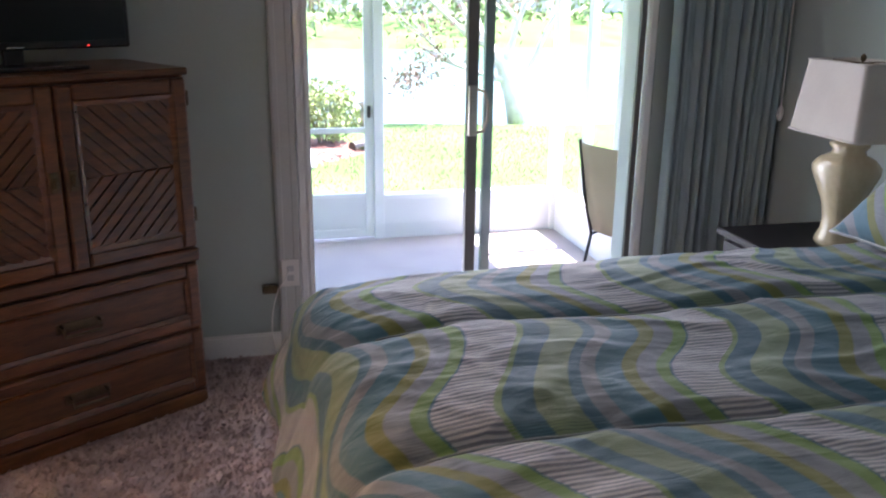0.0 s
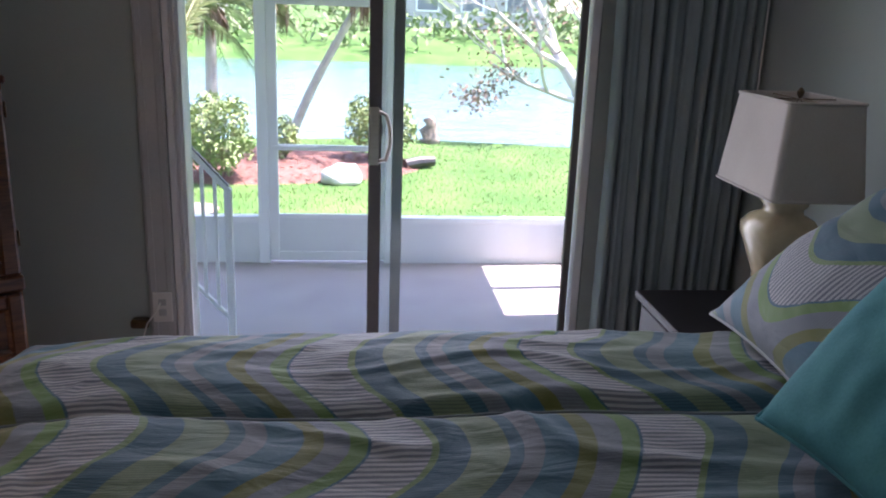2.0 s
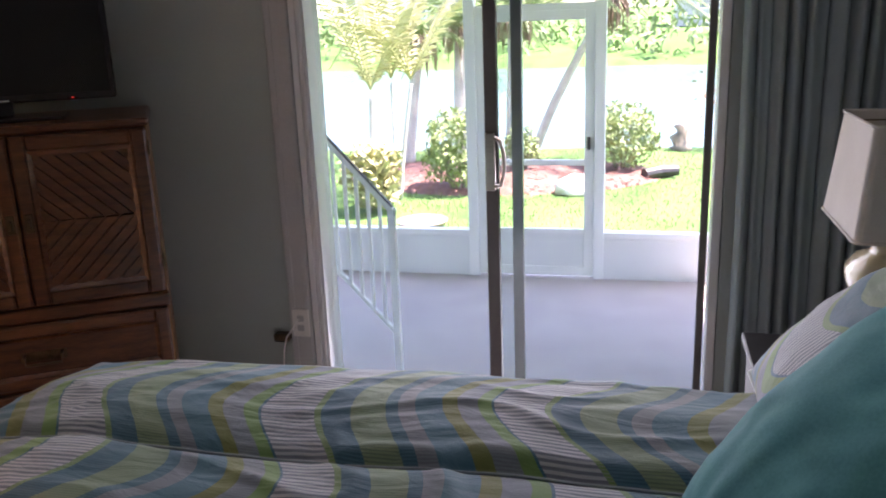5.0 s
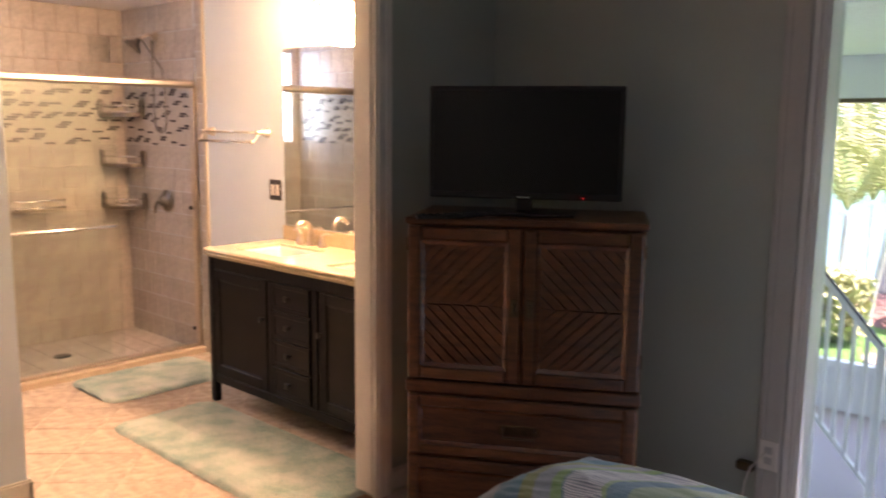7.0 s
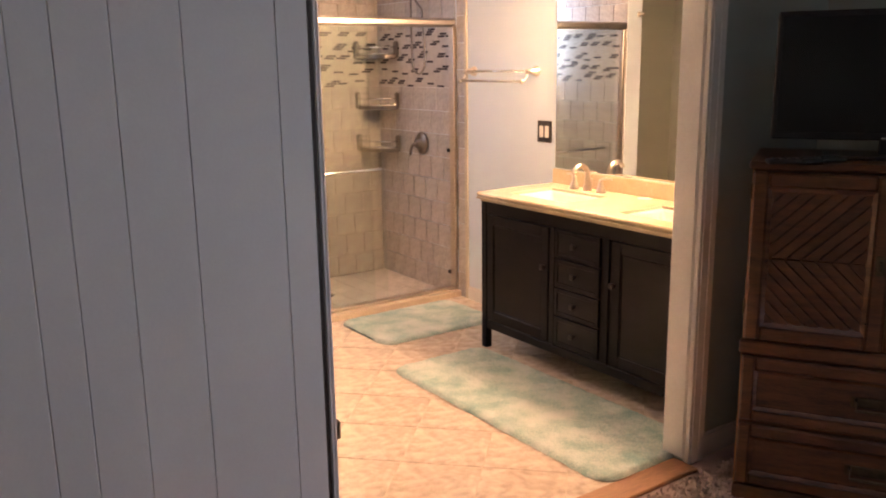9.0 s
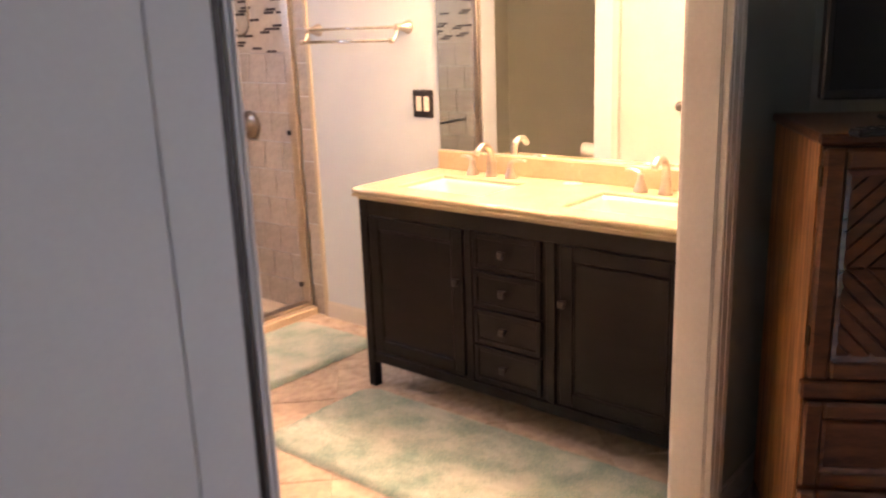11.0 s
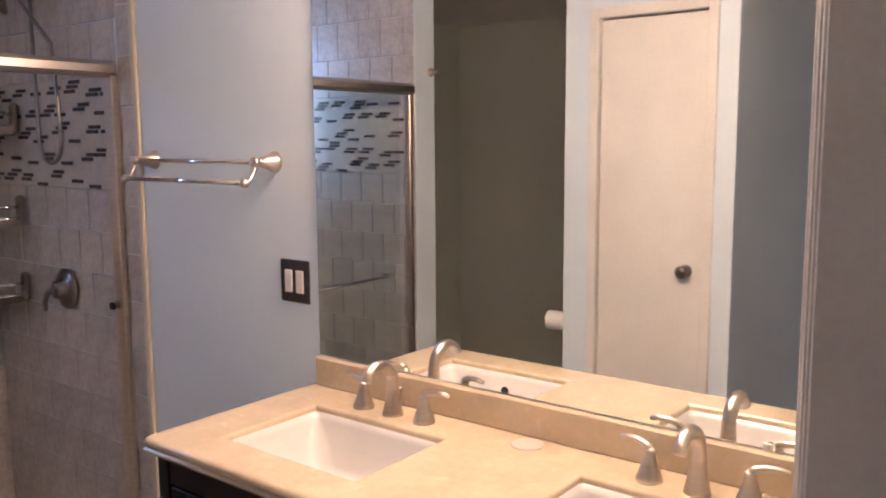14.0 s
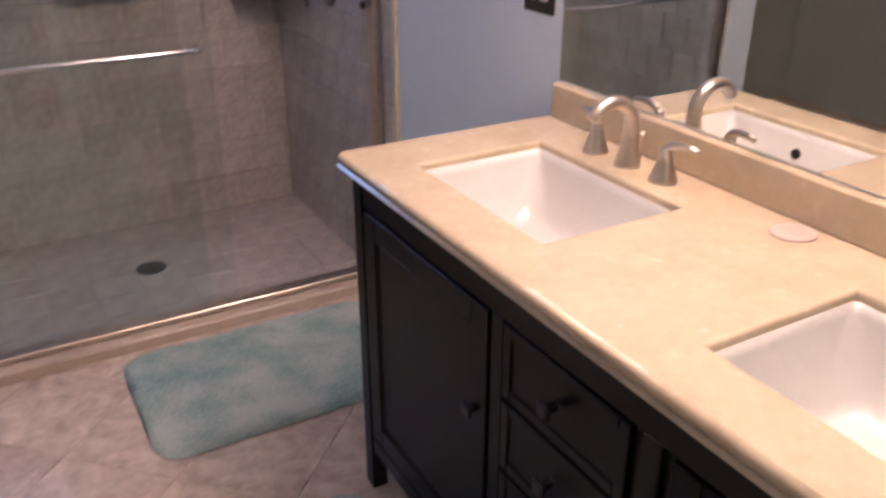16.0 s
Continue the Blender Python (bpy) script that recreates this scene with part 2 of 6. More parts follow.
SHOWER_GLASS = thin_glass("shower_glass", (0.955, 0.975, 0.965))
FAR_GLASS = surface("far_window_glass", (0.1, 0.12, 0.14), (0.2, 0.22, 0.25), 0.2, 1, 6, 0.0)
TV_BLACK = surface("tv_bezel", (0.006, 0.006, 0.007), (0.012, 0.012, 0.013), 0.3, 6, 90, 0.02)
TV_SCREEN = surface("tv_screen", (0.002, 0.002, 0.0025), (0.003, 0.003, 0.004), 0.22, 4, 60, 0.0)
RED_LED = plain_emit("red_led", (1.0, 0.02, 0.01), 0.25)
LAMP_GLASS = plain_emit("lit_frosted_glass", (1.0, 0.62, 0.3), 22.0)
SHADE = surface("linen_shade", (0.5, 0.46, 0.41), (0.62, 0.58, 0.52), 0.85, 5, 260, 0.25)
CERAMIC = surface("yellow_glaze", (0.58, 0.49, 0.31), (0.72, 0.63, 0.43), 0.2, 6, 50, 0.03, coat=0.4)
DRAPE = surface("grey_green_drape", (0.22, 0.275, 0.28), (0.3, 0.355, 0.36), 0.85, 3, 260, 0.2)
FABRIC = wave_fabric("wave_print_cotton")
TEAL_CLOTH = surface("teal_velvet", (0.04, 0.2, 0.22), (0.08, 0.32, 0.34), 0.85, 8, 220, 0.3, spec=0.2)
SHEET = surface("white_sheet", (0.6, 0.6, 0.6), (0.7, 0.7, 0.7), 0.85, 6, 200, 0.2)
RUG = surface("seafoam_rug", (0.2, 0.33, 0.32), (0.49, 0.56, 0.53), 0.95, 7, 160, 1.0, spec=0.1, bump_dist=0.01)
RUG.node_tree.nodes["Color Ramp"].color_ramp.elements[0].position = 0.43
RUG.node_tree.nodes["Color Ramp"].color_ramp.elements[1].position = 0.72
PLASTIC = surface("white_plastic", (0.7, 0.68, 0.63), (0.76, 0.74, 0.7), 0.4, 8, 60, 0.0)
PAPER = surface("tissue_paper", (0.75, 0.74, 0.72), (0.82, 0.81, 0.79), 0.9, 10, 200, 0.1)
SOAP = surface("pink_soap", (0.5, 0.38, 0.335), (0.56, 0.44, 0.39), 0.5, 8, 60, 0.05)
PATIO = surface("painted_concrete", (0.34, 0.295, 0.285), (0.43, 0.375, 0.36), 0.7, 3, 90, 0.2)
WHITE_WALL = surface("white_stucco", (0.62, 0.63, 0.64), (0.74, 0.75, 0.75), 0.8, 3, 120, 0.2)
GRASS = surface("lawn", (0.035, 0.09, 0.022), (0.11, 0.195, 0.055), 0.9, 1.1, 24, 0.6, spec=0.1, bump_dist=0.03)
MULCH = surface("red_mulch", (0.1, 0.04, 0.03), (0.28, 0.13, 0.1), 0.9, 8, 60, 1.0, bump_dist=0.03)
BARK = surface("bark", (0.12, 0.09, 0.07), (0.3, 0.25, 0.2), 0.9, 6, 40, 0.6, bump_dist=0.02)
PALE_BARK = surface("pale_bark", (0.34, 0.31, 0.28), (0.58, 0.55, 0.5), 0.9, 6, 40, 0.5, bump_dist=0.01)
LEAF = surface("leaf_green", (0.075, 0.125, 0.035), (0.21, 0.28, 0.1), 0.55, 3, 25, 0.0)
LEAF_S = surface("shrub_leaf", (0.11, 0.175, 0.05), (0.32, 0.38, 0.15), 0.55, 3, 25, 0.0)
LEAF_Y = surface("leaf_yellow", (0.24, 0.24, 0.1), (0.5, 0.48, 0.24), 0.6, 3, 25, 0.0)
LEAF_B = surface("leaf_brown", (0.12, 0.07, 0.045), (0.25, 0.16, 0.11), 0.7, 3, 25, 0.0)
ROCK = surface("pale_rock", (0.45, 0.42, 0.4), (0.68, 0.65, 0.62), 0.8, 3, 30, 0.5, bump_dist=0.02)
WATER = surface("pond_water", (0.05, 0.1, 0.12), (0.08, 0.14, 0.16), 0.08, 0.5, 2.5, 0.8, spec=0.25, bump_dist=0.12)
HOUSE = surface("far_house", (0.36, 0.34, 0.33), (0.44, 0.42, 0.4), 0.8, 1, 20, 0.1)
ROOF = surface("far_roof", (0.2, 0.19, 0.18), (0.3, 0.28, 0.27), 0.8, 2, 30, 0.2)

# ---- mesh helpers ----
def box(bm, x0, x1, y0, y1, z0, z1, r=0.0, seg=1):
    v = [bm.verts.new((x, y, z)) for x in (x0, x1) for y in (y0, y1) for z in (z0, z1)]
    fs = [bm.faces.new([v[i] for i in q]) for q in ((0, 1, 3, 2), (4, 6, 7, 5), (0, 4, 5, 1), (2, 3, 7, 6), (0, 2, 6, 4), (1, 5, 7, 3))]
    if r:
        bmesh.ops.bevel(bm, geom=list({e for f in fs for e in f.edges}), offset=r, segments=seg, affect="EDGES", profile=0.5)
    return bm


def ring_frame(p, d):
    d = d.normalized()
    a = d.cross(Vector((0, 0, 1)) if abs(d.z) < 0.9 else Vector((1, 0, 0))).normalized()
    return a, d.cross(a).normalized()


def tube(bm, pts, radii, n=8, cap=True):
    pts = [Vector(p) for p in pts]
    if isinstance(radii, (int, float)):
        radii = [radii] * len(pts)
    rings, a = [], None
    for i, p in enumerate(pts):
        d = (pts[min(i + 1, len(pts) - 1)] - pts[max(i - 1, 0)]).normalized()
        if a is None:
            a, _ = ring_frame(p, d)
        a = (a - d * a.dot(d)).normalized()
        b = d.cross(a)
        rings.append([bm.verts.new(p + radii[i] * (math.cos(2 * math.pi * k / n) * a + math.sin(2 * math.pi * k / n) * b)) for k in range(n)])
    for r0, r1 in zip(rings, rings[1:]):
        for k in range(n):
            bm.faces.new((r0[k], r0[(k + 1) % n], r1[(k + 1) % n], r1[k]))
    if cap:
        bm.faces.new(rings[0][::-1])
        bm.faces.new(rings[-1])
    return bm


def lathe(bm, profile, centre=(0, 0), n=20, square=0.0):
    """Turns a profile of (radius, z) about a vertical axis; square > 0 makes the section a rounded polygon."""
    rings = []
    for r, z in profile:
        ring = []
        for k in range(n):
            t = 2 * math.pi * k / n
            q = r * (1 + square * (math.cos(4 * t) * -0.5 + 0.0))
            ring.append(bm.verts.new((centre[0] + q * math.cos(t), centre[1] + q * math.sin(t), z)))
        rings.append(ring)
    for r0, r1 in zip(rings, rings[1:]):
        for k in range(n):
            bm.faces.new((r0[k], r0[(k + 1) % n], r1[(k + 1) % n], r1[k]))
    bm.faces.new(rings[0][::-1])
    bm.faces.new(rings[-1])
    return bm


def B():
    return bmesh.new()


def part(name, bm, material, parent=None, label="", smooth=False, kind=""):
    if bm is not None and not isinstance(bm, bpy.types.Mesh):
        bmesh.ops.recalc_face_normals(bm, faces=bm.faces)
        me = bpy.data.meshes.new(name)
        bm.to_mesh(me)
        bm.free()
        me.materials.append(material)
        if smooth:
            me.shade_smooth()
    else:
        me = bm
    ob = new(name, me)
    if parent:
        ob.parent = parent
    return tagged(ob, label, "", "", kind)


def thing(name, x, y, z, label, category, group="", rz=0.0, kind=""):
    e = new(name)
    e.empty_display_size = 0.1
    e.matrix_world = pose(x, y, z, 0, 0, rz)
    return tagged(e, label, category, group, kind)


def struct(name, bm, material, label, category, smooth=False):
    return tagged(part(name, bm, material, None, label, smooth), "", category, "", "structure")


def boxes(*dims, r=0.0):
    bm = B()
    for d in dims:
        box(bm, *d, r=r)
    return bm

# ---- structure ----
W = 4.055            # inner face of the outer wall that bedroom and bathroom share
XW, XB = -0.525, -0.612  # the two faces of the wall between bedroom and bathroom
struct("floor", boxes((-0.5, 3.0, -1.8, W, -0.1, 0.0)), CARPET, "beige shaggy carpet floor of the bedroom", "floor")
struct("floor_bath", boxes((-4.2, -0.5, 0.7, W, -0.1, -0.003)), GROUT, "bathroom floor of diagonal beige tiles", "floor")
struct("wall_north", boxes((XW, 0.885, W, 4.25, 0, 2.44), (2.42, 3.1, W, 4.25, 0, 2.44), (0.885, 2.42, W, 4.25, 2.05, 2.44)), PAINT, "sage grey painted bedroom wall round a sliding door", "wall")
struct("wall_bath_north", boxes((-4.2, XW, W, 4.25, 0, 2.44)), BATH_PAINT, "pale green painted bathroom wall", "wall")
struct("wall_east", boxes((3.0, 3.1, -1.8, W, 0, 2.44)), PAINT, "sage grey painted wall behind the bed", "wall")
struct("wall_south", boxes((-0.62, 3.1, -1.9, -1.8, 0, 2.44)), PAINT, "sage grey painted bedroom wall", "wall")
struct("ceiling", boxes((-0.62, 3.1, -1.9, 4.25, 2.44, 2.54)), CEIL, "white textured bedroom ceiling", "ceiling")
struct("ceiling_bath", boxes((-4.2, -0.62, 0.7, 4.25, 2.36, 2.54)), CEIL, "white bathroom ceiling", "ceiling")
struct("wall_west", boxes((XB, XW, 3.3, W, 0, 2.44), (XB, XW, 1.765, 3.3, 2.1, 2.44)), PAINT, "grey painted wall beside the bathroom opening", "wall")
panel_wall = struct("wall_west_panelled", boxes((-0.62, -0.4795, -1.8, 1.72, 0, 2.44)), PANEL, "blue-grey painted wall of vertical boards", "wall")
struct("wall_bath_south", boxes((-4.2, -0.62, 0.6, 0.7, -0.1, 2.4), (-4.2, -4.1, 0.7, 2.29, -0.1, 2.4)), DIM_OLIVE, "bathroom wall behind the toilet, dimness put into its olive colour", "wall")
struct("wall_closet", boxes((-2.325, -2.17, 2.19, 2.29, 0, 2.36), (-1.66, -1.55, 2.19, 2.29, 0, 2.36), (-2.17, -1.66, 2.19, 2.29, 2.1, 2.36),
                            (-2.325, -2.225, 0.7, 2.19, 0, 2.36), (-1.65, -1.55, 0.7, 2.19, -0.05, 2.36)), BATH_PAINT, "pale green wall of a linen closet", "wall")
struct("wall_shower_south", boxes((-4.2, -3.08, 2.29, 2.44, 0, 2.36)), BATH_PAINT, "pale green wall end between shower and toilet", "wall")
struct("wall_shower_west", boxes((-4.2, -4.05, 2.29, 2.52, 0, 2.36), (-4.2, -4.05, 2.8, W, 0, 2.36), (-4.2, -4.05, 2.52, 2.8, 0, 1.4), (-4.2, -4.05, 2.52, 2.8, 2.17, 2.36)), GROUT, "tiled back wall of the shower", "wall")

# baseboards, casings, threshold
def baseboard(x0, x1, y0, y1, h=0.1):
    bm = boxes((x0, x1, y0, y1, 0, h - 0.012))
    box(bm, x0 + (0.004 if x1 - x0 > 0.1 else 0.003), x1 - 0.003, y0 + 0.003, y1 - 0.003, h - 0.012, h, 0.003)
    return struct("baseboard", bm, TRIM, "white painted baseboard", "baseboard")


baseboard(0.3, 0.8, W - 0.014, W - 0.001)
baseboard(XW + 0.001, XW + 0.014, 3.385, W - 0.02)
baseboard(-2.94, -2.13, W - 0.014, W - 0.001, 0.09)
baseboard(-1.549, -1.534, 1.2, 2.31, 0.09)
baseboard(-1.63, -1.534, 2.291, 2.305, 0.09)
baseboard(2.985, 2.999, -1.7, 1.2)
baseboard(2.985, 2.999, 2.95, 3.9)


def profile_casing(name, x0, x1, y0, y1, z0, z1, axis, mat, label):
    """An upright casing with two raised beads along it."""
    bm = boxes((x0, x1, y0, y1, z0, z1), r=0.003)
    if axis == "y":
        w = y1 - y0
        box(bm, x0 - 0.004, x1 + 0.004, y0 + 0.15 * w, y0 + 0.4 * w, z0, z1, 0.002)
        box(bm, x0 - 0.003, x1 + 0.003, y0 + 0.6 * w, y0 + 0.9 * w, z0, z1, 0.002)
    else:
        w = x1 - x0
        box(bm, x0 + 0.08 * w, x0 + 0.3 * w, y0 - 0.004, y1, z0, z1, 0.002)
        box(bm, x0 + 0.7 * w, x0 + 0.95 * w, y0 - 0.003, y1, z0, z1, 0.002)
    return struct(name, bm, mat, label, "trim")


profile_casing("trim_jamb", XB - 0.006, XW + 0.006, 3.282, 3.3, 0.02, 2.08, "y", TRIM, "white door jamb of the bathroom opening")
profile_casing("trim_casing", XW + 0.001, XW + 0.03, 3.289, 3.38, 0.0, 2.16, "y", TRIM, "white moulded casing of the bathroom opening")
profile_casing("trim_casing_bath", XB - 0.016, XB - 0.001, 3.29, 3.345, 0.0, 2.16, "y", TRIM, "white moulded casing of the bathroom opening")
profile_casing("trim_panel_edge", -0.61, -0.481, 1.731, 1.754, 0.0, 2.1, "y", PANEL, "white rounded edge of the boarded wall")
# the gap's shadow is put in as a strip of dark material
struct("trim_shadow_gap", boxes((-0.62, -0.478, 1.721, 1.731, 0, 2.1)), DARK_METAL, "dark strip for the shadow in the gap at the boarded wall's edge", "trim")
struct("trim_head", boxes((XB - 0.006, XW + 0.01, 1.762, 3.3, 2.08, 2.1)), TRIM, "white head of the bathroom opening", "trim")
struct("threshold", boxes((-0.56, -0.44, 1.765, 3.282, -0.004, 0.014), r=0.005), surface("threshold_wood", (0.16, 0.07, 0.03), (0.34, 0.17, 0.08), 0.4, 5, 30, 0.15, stretch=(8, 1, 8)), "reddish wooden threshold strip", "threshold")
profile_casing("trim_door_left", 0.793, 0.886, W - 0.018, W - 0.001, 0.0, 2.14, "x", GREY_TRIM, "grey painted casing of the sliding door")
struct("trim_tile_edge", boxes((-2.972, -2.942, W - 0.014, W - 0.001, 0, 2.36), r=0.004), surface("cream_caulk", (0.52, 0.47, 0.37), (0.62, 0.57, 0.46), 0.6, 5, 60, 0.05), "cream edge of the shower tiling", "trim")

# ---- sliding glass door ----
slider = thing("sliding_door", 1.65, W, 0, "closed sliding glass door with dark metal stiles", "sliding door", kind="structure")
slider.name = "door_1"


def local(bm, ob):
    bmesh.ops.transform(bm, matrix=ob.matrix_world.inverted(), verts=bm.verts)
    return bm


part("frame", local(boxes((0.889, 0.944, W + 0.0, W + 0.13, 0, 2.04), (2.388, 2.417, W + 0.0, W + 0.13, 0, 2.04), (0.944, 2.388, W + 0.0, W + 0.13, 2.0, 2.04), (0.944, 2.388, W + 0.0, W + 0.13, 0.0, 0.03), r=0.002), slider), ALU_W, slider, "white painted metal frame")
part("track", local(boxes((0.889, 0.913, W - 0.012, W - 0.002, 0, 2.04), (0.922, 0.934, W - 0.01, W - 0.001, 0, 2.04), r=0.002), slider), ALU_W, slider)
part("stile", local(boxes((1.593, 1.64, W + 0.02, W + 0.055, 0.03, 2.0), r=0.003), slider), ALU, slider, "dark bronze metal stile")
part("stile", local(boxes((1.682, 1.722, W + 0.07, W + 0.105, 0.03, 2.0), r=0.003), slider), surface("pale_anodised", (0.3, 0.33, 0.34), (0.4, 0.43, 0.44), 0.35, 6, 90, 0.03, metal=0.6), slider, "pale metal stile")
part("stile", local(boxes((2.35, 2.376, W + 0.02, W + 0.045, 0.03, 2.0), r=0.003), slider), ALU, slider, "dark bronze metal stile")
part("rail", local(boxes((1.64, 2.35, W + 0.02, W + 0.045, 0.03, 0.08), (1.64, 2.35, W + 0.02, W + 0.055, 1.95, 2.0), r=0.003), slider), ALU, slider)
for a, b, yy in ((0.944, 1.684, 0.085), (1.64, 2.35, 0.03)):
    pane = part("pane", local(boxes((a, b, W + yy, W + yy + 0.005, 0.03, 2.0)), slider), GLASS, slider, "clear glass pane")
    pane.visible_shadow = False
hb = boxes((1.596, 1.632, W - 0.002, W + 0.02, 0.9, 1.11), r=0.004)
handle = part("handle", local(hb, slider), NICKEL, slider, "metal pull handle")
hp = B()
tube(hp, [(1.63, W + 0.005, 0.915), (1.655, W - 0.018, 0.925), (1.668, W - 0.026, 0.97), (1.67, W - 0.028, 1.0), (1.668, W - 0.026, 1.04), (1.655, W - 0.018, 1.085), (1.63, W + 0.005, 1.095)], 0.007, 8)
bmesh.ops.transform(hp, matrix=slider.matrix_world.inverted(), verts=hp.verts)
part("grip", hp, NICKEL, handle, "", True)

# ---- drapes ----
bm = B()
rows = []
for i in range(241):
    s = i / 240
    x = 2.438 + 0.542 * s
    ph = 11.0 * 2 * math.pi * s + 1.9 * math.sin(7 * s)
    y = 3.97 + 0.026 * math.sin(ph) + 0.008 * math.sin(2.3 * ph + 1)
    rows.append([bm.verts.new((x + 0.012 * math.cos(ph) + 0.01 * math.sin(z * 2 + s * 5), y + 0.006 * math.sin(3 * z + 4 * s), z)) for z in (0.03, 0.5, 1.0, 1.5, 2.0, 2.34)])
for a, b in zip(rows, rows[1:]):
    for k in range(5):
        bm.faces.new((a[k], b[k], b[k + 1], a[k + 1]))
drape = thing("drapes", 2.7, 3.955, 0, "grey-green floor-length drapes gathered beside the sliding door", "curtain")
bmesh.ops.transform(bm, matrix=drape.matrix_world.inverted(), verts=bm.verts)
cloth = part("cloth", bm, DRAPE, drape, "", True)
sol = cloth.modifiers.new("thickness", "SOLIDIFY")
sol.thickness = 0.003
bm = B()
tube(bm, [(-1.75, 0, 2.36), (0.29, 0, 2.36)], 0.012, 10)
part("rod", bm, DARK_METAL, drape)
bm = B()
tube(bm, [(0.275, -0.02, 1.0), (0.272, -0.02, 1.9), (0.27, -0.015, 2.33)], 0.003, 6)
lathe(bm, [(0.004, 1.02), (0.014, 1.0), (0.014, 0.97), (0.005, 0.95)], (0.275, -0.02), 10)
part("pull_cord", bm, PLASTIC, drape)

# ---- armoire ----
arm = thing("armoire", -0.245, 3.208, 0, "dark walnut armoire with chevron doors over two drawers", "armoire", rz=31.1)
AW, AD = 0.88, 0.475
part("body", boxes((0.012, AW - 0.012, 0.02, AD, 0.05, 0.575), (0.012, AW - 0.012, 0.02, AD, 0.61, 1.2), (0.02, AW - 0.02, 0.03, AD, 0.575, 0.61), r=0.003), WOOD, arm)
part("side_panel", boxes((0.006, 0.012, 0.022, AD - 0.005, 0.06, 1.198)), OAK_LIT_SIDE, arm, "oak-veneered side, colour lifted for the warm light on it")
part("side_panel", boxes((AW - 0.012, AW - 0.006, 0.022, AD - 0.005, 0.06, 1.198)), OAK_LIT_SIDE, arm, "oak-veneered side, colour lifted for the warm light on it")
part("plinth", boxes((0.006, AW - 0.006, 0.004, AD, 0.0, 0.055), r=0.004), WOOD_H, arm)
part("top", boxes((-0.004, AW + 0.004, -0.006, AD + 0.004, 1.2, 1.225), r=0.006), WOOD_H, arm)
part("ledge", boxes((0.0, AW, -0.002, 0.03, 0.555, 0.602), r=0.006), WOOD_H, arm)


def frame_bars(bm, x0, x1, z0, z1, w, y0, y1, r):
    box(bm, x0, x0 + w, y0, y1, z0, z1, r)
    box(bm, x1 - w, x1, y0, y1, z0, z1, r)
    box(bm, x0 + w, x1 - w, y0, y1, z0, z0 + w, r)
    box(bm, x0 + w, x1 - w, y0, y1, z1 - w, z1, r)
    return bm


def chamfer_ring(x0, x1, z0, z1, run, y_front, y_in, y_back):
    """A sloping moulding round the inside of a frame."""
    bm = B()
    rings = [[bm.verts.new((x, y, z)) for x, z in ((x0 + e, z0 + e), (x1 - e, z0 + e), (x1 - e, z1 - e), (x0 + e, z1 - e))] for e, y in ((0, y_front), (run, y_in), (run, y_back), (0, y_back))]
    for a, b in zip(rings, rings[1:] + rings[:1]):
        for k in range(4):
            bm.faces.new((a[k], a[(k + 1) % 4], b[(k + 1) % 4], b[k]))
    return bm


def clip_poly(poly, x0, x1, z0, z1):
    for ax, lim, keep in ((0, x0, 1), (0, x1, -1), (1, z0, 1), (1, z1, -1)):
        out = []
        for i, p in enumerate(poly):
            q = poly[(i + 1) % len(poly)]
            pi, qi = keep * (p[ax] - lim) >= 0, keep * (q[ax] - lim) >= 0
            if pi:
                out.append(p)
            if pi != qi:
                t = (lim - p[ax]) / (q[ax] - p[ax])
                out.append((p[0] + t * (q[0] - p[0]), p[1] + t * (q[1] - p[1])))
        poly = out
        if len(poly) < 3:
            return []
    return poly


